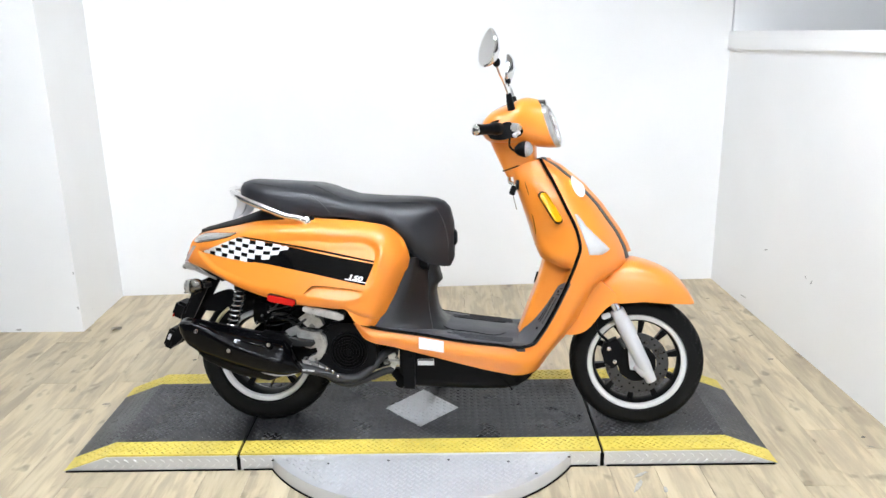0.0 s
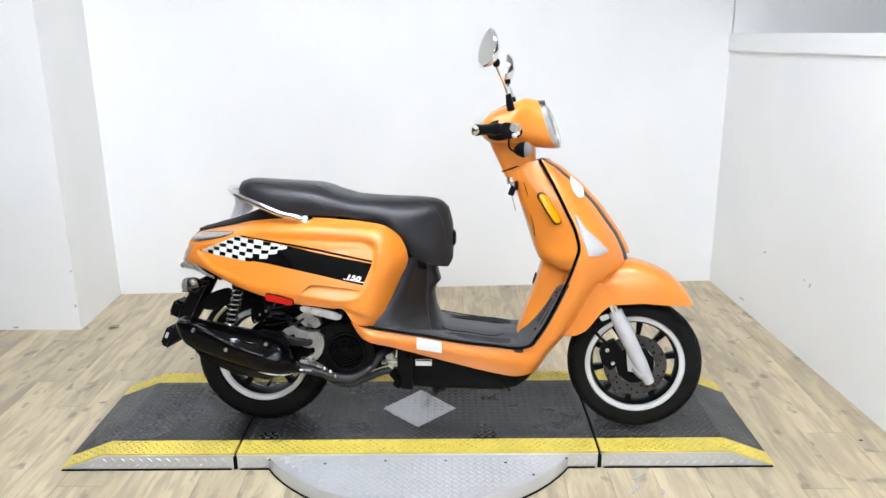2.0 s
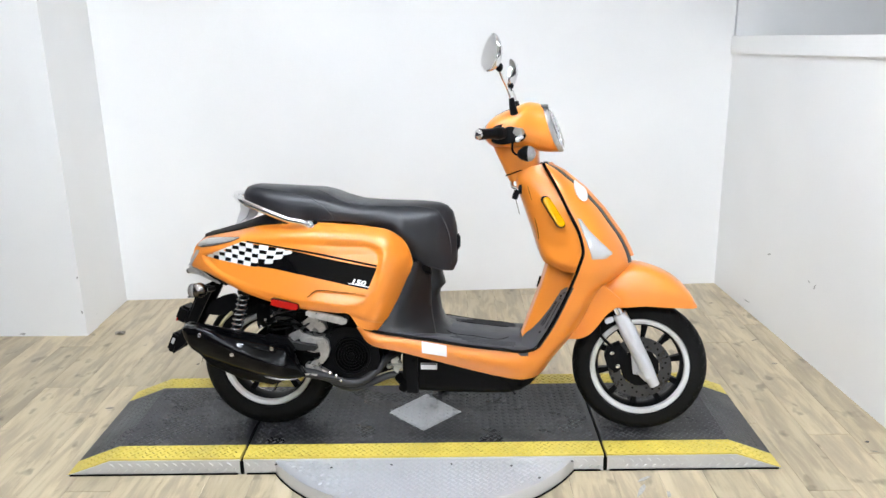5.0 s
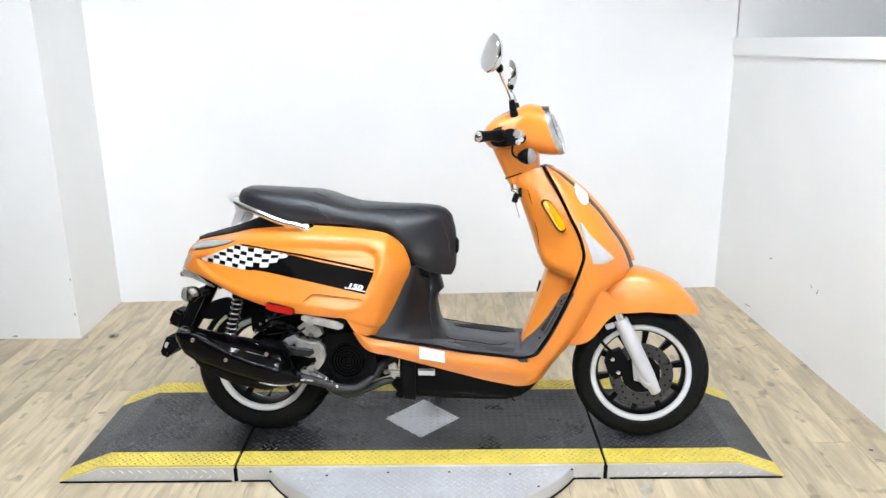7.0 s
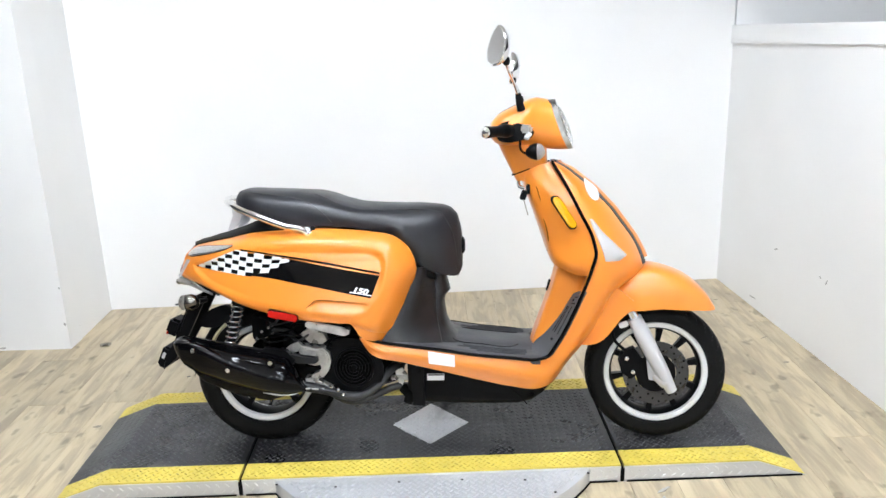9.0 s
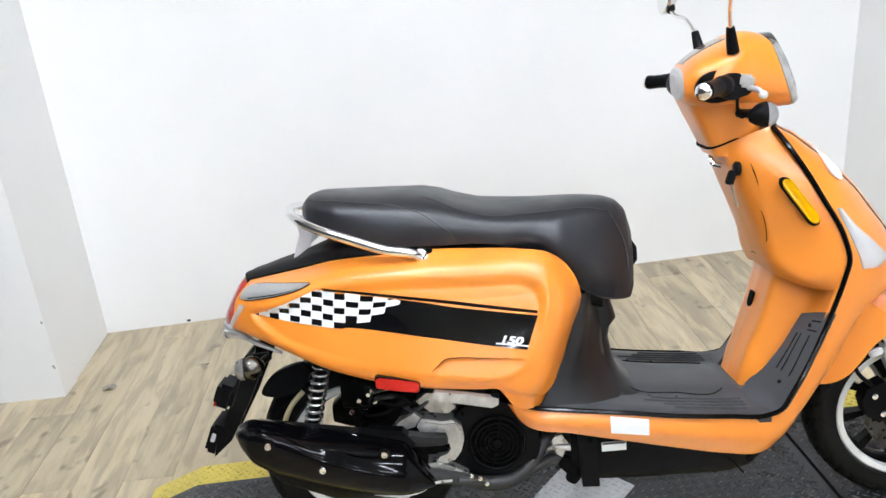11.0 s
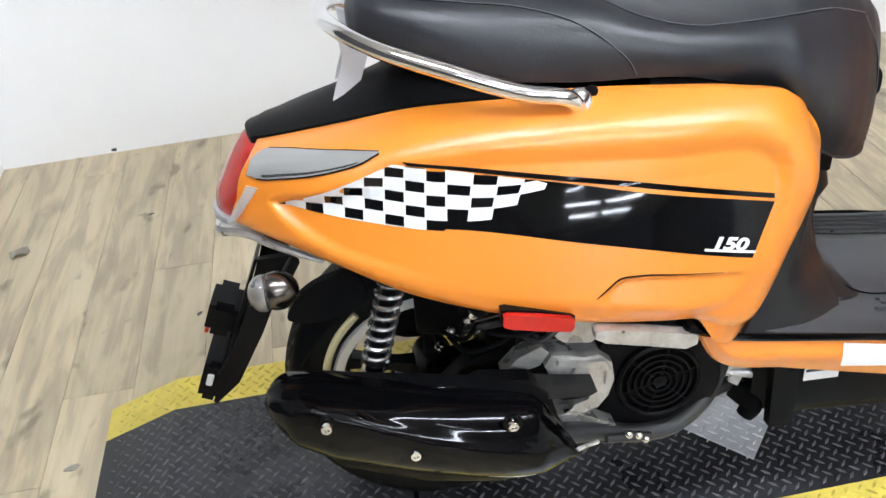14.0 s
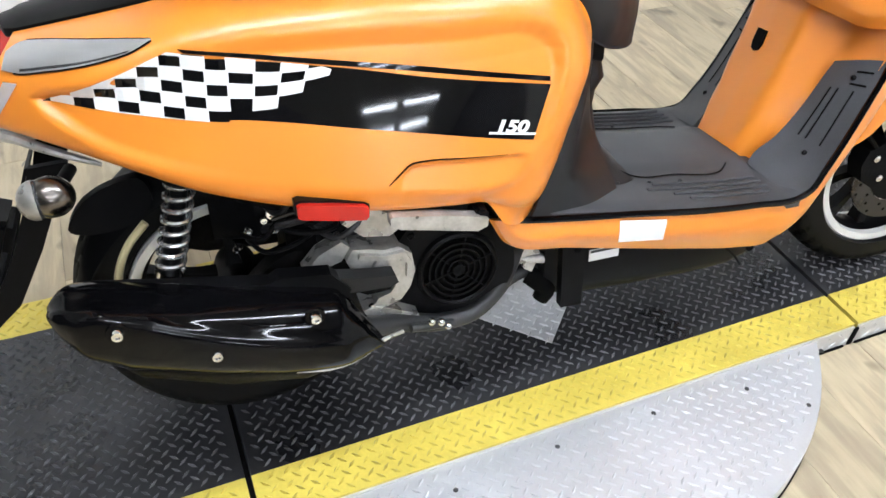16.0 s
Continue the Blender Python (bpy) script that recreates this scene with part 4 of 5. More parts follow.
ROW = [
    [(.362, -.218, .396), (.355, -.226, .398), (.341, -.225, .400)],
    [(.388, -.212, .386), (.380, -.224, .368), (.376, -.214, .343)],
    [(.473, -.210, .371), (.473, -.219, .345), (.472, -.205, .314)],
    [(.585, -.209, .355), (.585, -.217, .322), (.584, -.200, .285)],
    [(.697, -.208, .337), (.697, -.214, .300), (.696, -.190, .254)],
    [(.809, -.206, .325), (.809, -.210, .280), (.808, -.180, .226)],
    [(.892, -.201, .318), (.893, -.200, .262), (.884, -.168, .213)],
    [(.922, -.196, .325), (.935, -.185, .270), (.930, -.140, .218)],
    [(.948, -.191, .357), (.975, -.174, .310), (.990, -.100, .279)],
    [(1.003, -.182, .450), (1.045, -.165, .415), (1.082, -.100, .390)],
    [(1.038, -.177, .524), (1.095, -.157, .500), (1.150, -.085, .500)],
]
ctrl = [list(spl(r, n_in)) for r in ROW]
for z in (.599, .636, .682, .727, .773, .81, .846, .876, .906, .926):
    lv = [float(np.interp(z, LEVELS[:, 0], LEVELS[:, k])) for k in (1, 2, 3)]
    ctrl.append([np.array((lv[0] + (lv[2] - lv[0]) * math.sin(a), -lv[1] * math.cos(a), z)) for a in np.linspace(0, math.pi / 2, n_in)])
cols = [spl([r[k] for r in ctrl], 110) for k in range(n_in)]
rows = [[cols[k][j] for k in range(n_in)] for j in range(110)]
for f in (lambda b: b, mirrored):
    body = part("leg_shield", f(shell(rows, (-0.006, 0.008, 0))), "orange", scooter, "orange skirt and leg shield", 40)
# black trim along the edge of floor and shield
for sgn in (1, -1):
    part("edge_trim", tube([(x, sgn * (y - .003), z) for x, y, z in EDGE], .0055, 8, 130), "black", scooter, "glossy black edge trim")
# central spine, dark bands and badge on the front


def front_strip(y0, y1, off, ny, z0, z1, bulge=0.0):
    out = []
    for z in np.linspace(z0, z1, 44):
        row = []
        for y in np.linspace(y0, y1, ny):
            k = (y - y0) / (y1 - y0)
            x, yy, zz = shield(z, y, off)
            row.append((x + bulge * math.sin(math.pi * k), yy, zz))
        out.append(row)
    return out


part("front_spine", shell(front_strip(-.040, .040, .006, 13, .61, .93, .010), (-.012, 0, 0)), "orange", scooter, "orange central spine of the front shield")
for sgn in (1, -1):
    part("front_band", shell(front_strip(sgn * -.076, sgn * -.042, .0035, 6, .592, .932), (-.008, 0, 0)), "grey", scooter, "dark grey band beside the spine")
part("badge", shell([[np.array(shield_xz(1.066 + .030 * u - .010 * v + .006, .838 + .036 * v, .008)) for u in np.linspace(-1, 1, 9) * math.sqrt(max(0.0, 1 - v * v)) * .62] for v in np.linspace(-.98, .98, 14)], (-.003, .004, 0)), "white", scooter, "white oval badge", 60)
# front signal lenses and amber side reflectors
for f in (lambda b: b, mirrored):
    rws = []
    for v in np.linspace(0, 1, 18):
        z = .616 + (.748 - .616) * v
        xl = np.interp(v, [0, .15, .6, 1], [1.108, 1.104, 1.082, 1.062])
        xr = np.interp(v, [0, .12, .35, .7, 1], [1.150, 1.176, 1.145, 1.098, 1.070])
        rws.append([shield_xz(x, z, .0035 + .004 * math.sin(math.pi * k / 8)) for k, x in enumerate(np.linspace(xl, xr, 9))])
    lens = part("front_signal", f(shell(rws, (-.006, .008, 0))), "clear", scooter, "clear front turn signal lens in the shield")
    part("signal_reflector", f(shell([[(x - .002, y + .003, z) for x, y, z in r[1:-1]] for r in rws[1:-1]], (-.002, .002, 0))), "white", lens)

# inner leg shield, tunnel and glove box
INNER = [[(.953, -.088, .926), (.910, -.092, .916), (.868, -.076, .897), (.852, 0, .886)],
         [(.978, -.112, .880), (.918, -.110, .872), (.874, -.088, .862), (.864, 0, .856)],
         [(1.010, -.140, .816), (.935, -.122, .812), (.890, -.090, .810), (.880, 0, .808)],
         [(1.048, -.158, .736), (.962, -.128, .736), (.916, -.088, .738), (.903, 0, .740)],
         [(1.074, -.171, .662), (.990, -.131, .664), (.938, -.094, .682), (.918, 0, .694)],
         [(1.074, -.174, .615), (1.012, -.138, .588), (.952, -.104, .625), (.934, 0, .642)],
         [(1.064, -.173, .575), (1.030, -.126, .566), (.966, -.098, .592), (.948, 0, .606)]]
ctrl = [spl(pts, 16) for pts in INNER]
cols = [spl([c[k] for c in ctrl], 44) for k in range(16)]
rows = [[cols[k][j] for k in range(16)] for j in range(44)]
full = [r + [(x, -y, z) for x, y, z in r[-2::-1]] for r in [[tuple(p) for p in r] for r in rows]]
inner = part("inner_shield", shell(full, (0.01, 0, 0)), "orange", scooter, "orange inner leg shield with glove box", 45)
LOW = [(.640, (1.062, -.172), (1.060, -.105), (.985, -.070), .979), (.566, (1.055, -.173), (1.046, -.100), (.966, -.068), .960), (.525, (1.046, -.176), (1.034, -.098), (.954, -.067), .948),
       (.448, (1.006, -.165), (.994, -.092), (.926, -.064), .920), (.385, (.962, -.13), (.948, -.088), (.902, -.062), .896), (.322, (.924, -.10), (.912, -.080), (.880, -.060), .874)]
ctrl = []
for z, back, side, crease, xc in LOW:
    b_, s_, c_, m_ = (Vector((*p, z)) for p in (back, side, crease, (xc, 0)))
    ctrl.append(spl([b_, s_, s_.lerp(c_, .5), s_.lerp(c_, .90), s_.lerp(c_, .96) * .5 + c_.lerp(m_, .06) * .5, c_.lerp(m_, .14), c_.lerp(m_, .55), m_], 30))
cols = [spl([c[k] for c in ctrl], 30) for k in range(30)]
rows = [[tuple(cols[k][j]) for k in range(30)] for j in range(30)]
full = [r + [(x, -y, z) for x, y, z in r[-2::-1]] for r in rows]
tunnel = part("tunnel", shell([[(x, y + .018, z) for x, y, z in r] for r in full], (0.01, 0, 0)), "orange", scooter, "orange tunnel below the glove box", 45)
part("glove_lid", tube([(.884, -.052, .815), (.905, -.086, .800), (.920, -.098, .760), (.932, -.100, .715), (.938, -.090, .675), (.940, -.050, .640), (.937, 0, .634)], .0012, 6, 50), "plastic", inner, "thin joint of the glove box lid")
# shading of the concave hollow, drawn as a dark line
part("shield_groove", tube([(.902, -.088, .898), (.898, -.100, .868), (.906, -.108, .836), (.914, -.1125, .806)], [.0008, .0016, .0016, .0006], 6, 40), "gap", inner, "dark line standing for the shaded hollow beside the ignition")
key = part("ignition_lock", lathe([(.016, 0), (.016, -.008), (.010, -.012)], 18, (.882, -.088, .842), "x"), "plastic", inner, "round black ignition lock")
part("key_head", box((.020, .006, .032), (.862, -.094, .824), (0, 20, 0), .003), "plastic", inner, "black key head in the ignition")
part("key_tag", box((.003, .010, .052), (.868, -.094, .784), (0, -14, 0), .001), "paper", inner, "hanging key tag")
# no hole is cut: the recess's shade is a near-black plate
hk = part("bag_hook", prism([(-.011, .020), (.011, .020), (.012, -.004), (.009, -.015), (0, -.019), (-.009, -.015), (-.012, -.004)], -.003, .003, .001), "gap", tunnel, "near-black plate standing for the shaded recess of the bag hook")
hk.matrix_local = Matrix.Translation((.9425, .024, .512)) @ Matrix.Rotation(radians(16), 4, "Y") @ Matrix.Rotation(radians(-90), 4, "Z")
hl = part("hook_lip", tube([(-.014, -.003, -.002), (-.012, -.0035, -.013), (0, -.004, -.022), (.012, -.0035, -.013), (.014, -.003, -.002)], .0024, 8, 24), "orange", tunnel)
hl.matrix_local = hk.matrix_local.copy()
part("hook_plate", tube([(.864, .010, .880), (.850, .004, .866), (.852, -.008, .848), (.868, -.012, .842)], .006, 8), "chrome", inner, "chrome hook")
for f in (lambda b: b, mirrored):
    c0, c1 = Vector((.962, -.148, .803)), Vector((1.003, -.166, .737))
    dd = (c1 - c0).normalized()
    side = Vector((.55, -.83, .1)).normalized()
    out = dd.cross(side).normalized()
    bmr = bmesh.new()
    ringpts = []
    for h, grow in ((0, 1.0), (.006, 1.0), (.009, .75)):
        ring = []
        for c, a0 in ((c0, 90), (c1, -90)):
            for a in np.linspace(a0, a0 + 180, 9):
                v = dd * math.cos(radians(a)) * .0165 + side.cross(dd) * math.sin(radians(a)) * .0165
                ring.append(c + v * grow + side * (h - .001))
        ringpts.append(ring)
    loft(ringpts, True, bmr)
    base = bmesh.new()
    loft([[p + (p - (c0 + c1) / 2) * .10 - side * .002 for p in ringpts[0]], [p + (p - (c0 + c1) / 2) * .08 - side * .003 for p in ringpts[1]]], True, base)
    am = part("amber_reflector", f(bmr), "amber", scooter, "amber pill-shaped side reflector")
    part("reflector_base", f(base), "plastic", am)

# dark floor mat with ribs, kick mats, seat post
MAT = [(.400, .392), (.473, .378), (.585, .360), (.697, .343), (.809, .330), (.880, .326)]
mz = lambda x: float(np.interp(x, [m[0] for m in MAT], [m[1] for m in MAT]))
ys = [-.204, -.196, -.17, -.13, -.10, -.085, -.06, 0, .06, .085, .10, .13, .17, .196, .204]
rows = []
for x in np.linspace(.395, .90, 40):
    rows.append([(x, y, mz(x) - .004 + (.004 if abs(y) < .2 else 0) + (.012 * smooth01((.1 - abs(y)) / .03) if x < .88 else 0)) for y in ys])
mat_ = part("floor_mat", shell(rows, (0, 0, -.02)), "grey", scooter, "dark grey ribbed floor mat, dusty", 40)
for sgn in (-1, 1):
    part("mat_groove", tube([(.615, sgn * .080, mz(.615) + .0095), (.635, sgn * .098, mz(.635) + .0050), (.72, sgn * .100, mz(.72) + .0042), (.815, sgn * .098, mz(.815) + .0050), (.835, sgn * .082, mz(.835) + .009)], .0014, 6, 40), "gap", mat_)
    for x in (.60, .66, .72):
        part("mat_stud", ball(.004, (x, sgn * .118, mz(x) + .001), (1, 1, .6), 8), "post", mat_)
    for k, (x0, x1) in enumerate([(.66, .86), (.64, .86), (.68, .86), (.70, .855)]):
        y = sgn * (.128 + .017 * k)
        part("mat_rib", tube([(x0, y, mz(x0) + .0005), ((x0 + x1) / 2, y, mz((x0 + x1) / 2) + .0005), (x1, y, mz(x1) + .0005)], .0028, 6), "grey", mat_)
    ctrl = [[(.880, sgn * -.204, .322), (.880, sgn * -.15, .326), (.878, sgn * -.085, .330)],
            [(.918, sgn * -.198, .328), (.908, sgn * -.15, .336), (.888, sgn * -.082, .345)],
            [(.945, sgn * -.192, .360), (.936, sgn * -.14, .366), (.920, sgn * -.088, .374)],
            [(1.000, sgn * -.182, .453), (.986, sgn * -.138, .445), (.968, sgn * -.088, .430)],
            [(1.030, sgn * -.180, .515), (1.018, sgn * -.136, .504), (1.004, sgn * -.087, .486)],
            [(1.037, sgn * -.179, .528), (1.026, sgn * -.138, .518), (1.014, sgn * -.088, .502)]]
    ctrl = [spl(c, 8) for c in ctrl]
    cols = [spl([c[k] for c in ctrl], 24) for k in range(8)]
    rows = [[tuple(cols[k][j]) for k in range(8)] for j in range(24)]
    kick = part("kick_mat", shell(rows, (.012, 0, -.006)), "grey", scooter, "dark grey ribbed kick mat", 40)
    for k in (2, 4, 5):
        part("mat_rib", tube([rows[j][k] for j in (9, 12, 15, 18)], .0016, 6), "gap", kick)
    for j in (19, 21):
        part("mat_slot", tube([rows[j][1], rows[j][2], rows[j][3]], .0018, 6), "gap", kick)
    for j in (7, 20):
        part("mat_screw", ball(.005, rows[j][3], (1, 1, 1), 10), "plastic", kick)
# flared dark post between floor and seat
rows = []
for z, xb, xf, hw in [(.335, .42, .672, .152), (.350, .42, .662, .150), (.358, .42, .648, .142), (.368, .425, .630, .122), (.386, .43, .612, .102), (.415, .435, .600, .088), (.47, .445, .592, .074), (.492, .45, .598, .068), (.510, .46, .614, .062), (.520, .46, .612, .060), (.55, .47, .604, .058), (.62, .48, .600, .056)]:
    ring = []
    for a in np.linspace(0, 2 * math.pi, 40, endpoint=False):
        c, s = math.cos(a), math.sin(a)
        e = 2 / 3.2
        ring.append(((xb + xf) / 2 + (xf - xb) / 2 * math.copysign(abs(c) ** e, c), hw * math.copysign(abs(s) ** e, s) + .012, z))
    rows.append(ring)
part("seat_post", loft(rows), "post", scooter, "dark plastic column below the seat", 40)
for f in (lambda b: b, mirrored):
    flank = [[(.512, -.130, .602), (.503, -.142, .565), (.485, -.158, .520), (.464, -.172, .474), (.437, -.190, .430), (.405, -.212, .384)],
             [(.530, -.122, .602), (.523, -.134, .562), (.508, -.150, .517), (.490, -.165, .470), (.466, -.184, .424), (.440, -.206, .372)],
             [(.546, -.094, .600), (.540, -.104, .56), (.530, -.116, .513), (.516, -.132, .466), (.504, -.156, .418), (.502, -.182, .380), (.508, -.200, .360)],
             [(.562, -.050, .598), (.566, -.050, .555), (.570, -.052, .508), (.570, -.064, .46), (.576, -.088, .41), (.586, -.118, .378), (.592, -.140, .350)]]
    ctrl = [spl(c, 24) for c in flank]
    cols = [spl([c[k] for c in ctrl], 10) for k in range(24)]
    part("post_flank", f(shell([[tuple(cols[k][j]) for k in range(24)] for j in range(10)], (0, .008, 0))), "post", scooter, "dark grey flared side of the seat column", 40)
# black belly cover
rows = []
for x, hw, zt, zb in [(.474, .125, .30, .160), (.490, .135, .31, .154), (.54, .148, .30, .150), (.65, .150, .275, .148), (.75, .150, .25, .147), (.83, .146, .23, .148), (.875, .138, .22, .158), (.91, .125, .225, .178), (.945, .10, .25, .212), (.975, .08, .28, .255)]:
    rows.append(rrect(x, -hw, hw, zb, zt + .03, 32, 5))
belly = part("belly_cover", loft(rows), "plastic", scooter, "matt dark grey belly cover", 40)
part("belly_step", prism([(.488, .295), (.530, .290), (.530, .158), (.492, .160)], -.158, -.14, .004), "plastic", belly)
part("belly_joint", tube([(.80, -.1515, .215), (.835, -.150, .185), (.858, -.145, .156)], .002, 6), "gap", belly)
bolt(.008, .004, (.875, -.140, .188), belly, "gap")
bolt(.006, .003, (.515, -.158, .272), belly, "gap")
part("warning_label", shell([[(x, -.1535, z) for x in np.linspace(.540, .595, 4)] for z in (.262 , .240)], (0, .001, 0)), "white", belly, "small white printed label")
part("label_bar", shell([[(x, -.1542, z) for x in np.linspace(.542, .593, 4)] for z in (.261, .256)], (0, .0004, 0)), "ink", belly)


def skirt_y(z, x):
    return float(np.interp(z, [.26, .3, .33, .36], [-.199, -.213, -.2165, -.2115]))


rws = []
for v in np.linspace(0, 1, 6):
    rws.append([(x, skirt_y(.35 - .036 * v - .16 * (x - .552), x) - .0022, .351 - .038 * v - .16 * (x - .552)) for x in np.linspace(.552, .634, 6)])
part("white_label", shell(rws, (0, .001, 0)), "white", scooter, "blank white sticker on the skirt")
# red side reflectors
for f in (lambda b: b, mirrored):
    o = [(.066, .4975), (.072, .4995), (.110, .4925), (.150, .4835), (.155, .480), (.1545, .468), (.150, .4635), (.110, .4705), (.072, .479), (.0655, .4825)]
    yb = -.256
    r_ = part("side_reflector", f(prism(o, yb + .010, yb - .012, .006)), "red", scooter, "red side reflector")
    part("reflector_base", f(prism([(x + (x - .110) * .05, z + .0012 + (z - .482) * .13) for x, z in o], yb + .012, yb - .004, .002)), "plastic", r_)

# front mudguard
rows = []
outer = spl([(1.150, .535), (1.185, .570), (1.253, .588), (1.325, .574), (1.401, .536), (1.449, .487), (1.466, .456)], 40)
for k, (x, z) in enumerate(outer):
    hw = np.interp(k / 39, [0, .25, .6, .9, 1], [.104, .116, .110, .090, .072])
    zl = np.interp(x, [1.15, 1.2, 1.3, 1.435, 1.466], [.43, .455, .462, .452, .45])
    row = []
    for a in np.linspace(0, math.pi, 21):
        c, s = math.cos(a), math.sin(a)
        row.append((x, -hw * math.copysign(abs(c) ** .62, c), zl + (z - zl) * abs(s) ** .62))
    rows.append(row)
fen = fpart("front_mudguard", shell(rows, (0, 0, -.006)), "orange", None, "orange front mudguard", 45)
for sgn in (-1, 1):
    flap = [(1.127, .540), (1.19, .50), (1.215, .47), (1.206, .458), (1.169, .426), (1.140, .388), (1.113, .358), (1.075, .342), (1.040, .344), (1.075, .420)]
    fpart("mudguard_flap", prism(flap, sgn * .113 - .005, sgn * .113 + .005, .003, 40), "orange", fen)
    # fork leg
    a, b = Vector((1.213, sgn * .090, .424)), Vector((1.333, sgn * .086, .178))
    leg = fpart("fork_leg", tube([tuple(a + (b - a) * t) for t in (0, .1, .5, .92, 1)], [.0225, .0265, .0245, .0235, .017], 18, 24), "silver", None, "silver painted fork leg")
    up = a - (b - a).normalized() * .06
    fpart("fork_tube", tube([tuple(up), tuple(a + (b - a) * .05)], .0165, 14), "chrome", leg, "chrome fork tube")
    fpart("axle_nut", lathe([(.012, 0), (.012, sgn * .012), (.006, sgn * .014)], 6, (FW[0] + .004, sgn * .062, FW[1])), "chrome", leg)
    fpart("axle_lug", tube([(1.315, sgn * .09, .205), (1.300, sgn * .084, .218), (1.288, sgn * .075, .232)], .020, 12), "silver", leg)
cal = fpart("brake_caliper", prism([(1.175, .300), (1.215, .318), (1.240, .285), (1.232, .235), (1.205, .215), (1.175, .235), (1.165, .27)], -.075, -.035, .006), "dark", None, "black front brake caliper")
fpart("caliper_bracket", prism([(1.255, .275), (1.275, .270), (1.285, .235), (1.31, .215), (1.30, .205), (1.262, .212)], -.073, -.062, .003), "silver", cal)
for p in ((1.19, -.077, .285), (1.21, -.077, .24)):
    fpart("caliper_bolt", lathe([(.007, 0), (.007, -.005), (.004, -.006)], 8, p), "chrome", cal)
fpart("brake_hose", tube([(1.190, -.07, .305), (1.150, -.075, .350), (1.150, -.06, .42), (1.17, -.03, .50)], .005, 8), "plastic", cal)
fpart("reflex_clip", box((.030, .012, .018), (1.178, -.105, .405), (0, -20, 0), .003), "silver", None, "small silver clip")

# ---- handlebar, headlamp, mirrors ----
def oval(x, hw, zb, zt, n=40, e=2.8):
    return rrect(x, -hw, hw, zb, zt, n, e)


def raked(x, hw, zb, zt, n=40, e=2.8):
    """A cross-section of the headlamp cover, raked back towards the front."""
    w = float(smooth01((x - .86) / .12))
    back = 1 - float(smooth01((x - .78) / .10))
    return [(px + (1.045 - pz) * .34 * w - .010 * w * (py / .1) ** 2 + .10 * py * back, py, pz) for px, py, pz in rrect(x, -hw, hw, zb, zt, n, e)]


NAC = [(.780, .112, .998, 1.064), (.787, .124, .990, 1.074), (.799, .136, .984, 1.085), (.816, .146, .980, 1.095), (.84, .152, .978, 1.107), (.87, .150, .976, 1.119), (.90, .138, .974, 1.129), (.93, .122, .968, 1.133), (.96, .108, .964, 1.130), (.985, .098, .964, 1.122)]
cols = [spl([raked(*r)[k] for r in NAC], 36) for k in range(40)]
nac = fpart("handlebar_cover", loft([[tuple(cols[k][j]) for k in range(40)] for j in range(36)]), "orange", None, "orange headlamp and handlebar cover", 45)
fpart("headlamp_bezel", loft([raked(.986, .0985, .9635, 1.1225), raked(.996, .095, .966, 1.120), raked(1.002, .088, .970, 1.114), raked(.99, .075, .98, 1.105)]), "alloy", nac, "grey chrome headlamp surround")
LENS = [(.994, .086, .971, 1.113), (1.001, .082, .975, 1.107), (1.007, .072, .985, 1.095), (1.011, .052, 1.0, 1.078), (1.013, .026, 1.022, 1.056)]
fpart("headlamp_lens", loft([raked(*r) for r in LENS]), "cover", nac, "clear headlamp lens", 60)
fpart("headlamp_bowl", loft([raked(.990, .072, .985, 1.10), raked(.985, .055, 1.0, 1.085), raked(.975, .03, 1.02, 1.06)]), "chrome", nac, "silver headlamp bowl")
top_band = []
for x in (.972, .98, .99, 1.0):
    ring = raked(x, .101 - .0012 * (x - .972) * 500, .962, 1.1255)
    top_band.append(ring[2:19])
fpart("headlamp_visor", shell(top_band, (0, 0, -.003)), "visor", nac, "grey visor over the headlamp")
fpart("dash_frame", loft([raked(.775, .092, 1.006, 1.056), raked(.776, .108, 1.000, 1.064), raked(.781, .1155, .996, 1.068)]), "silver", nac, "pale grey instrument frame")
fpart("dash_screen", loft([raked(.773, .084, 1.010, 1.052), raked(.7755, .090, 1.007, 1.055)]), "silver", nac, "pale grey instrument panel")
rows = []
for x in np.linspace(.788, .872, 14):
    rr = [float(np.interp(x, [n[0] for n in NAC], [n[k] for n in NAC])) for k in (1, 2, 3)]
    rows.append([(x + .10 * y * (1 - float(smooth01((x - .78) / .10))), y, (rr[1] + rr[2]) / 2 + (rr[2] - rr[1]) / 2 * (1 - (abs(y) / rr[0]) ** 2.8) ** (1 / 2.8) + .002) for y in np.linspace(-.05, .09, 12)])
fpart("dash_cover", shell(rows, (0, 0, -.003)), "smoke", nac, "clear cover over the instruments")
NECK = [(1.01, .778, .945, .096), (.965, .797, .943, .090), (.93, .814, .944, .084), (.90, .828, .946, .079), (.870, .842, .946, .075)]
rows = []
for z, xa, xb, hw in NECK:
    rows.append([((xa + xb) / 2 + (xb - xa) / 2 * math.copysign(abs(math.cos(a)) ** .45, math.cos(a)), hw * math.copysign(abs(math.sin(a)) ** .45, math.sin(a)), z) for a in np.linspace(0, 2 * math.pi, 36, endpoint=False)])
neck = fpart("steering_neck", loft(rows), "orange", None, "orange steering neck below the handlebar", 45)
fpart("neck_plug", ball(.008, (.884, -.072, .910), (1, .5, 1), 12), "plastic", neck)
ring = [(.882 + .053 * math.copysign(abs(math.cos(t)) ** .5, math.cos(t)), .0805 * math.copysign(abs(math.sin(t)) ** .5, math.sin(t)), .904 + .019 * math.copysign(abs(math.cos(t)) ** .5, math.cos(t))) for t in np.linspace(0, 2 * math.pi, 40, endpoint=False)]
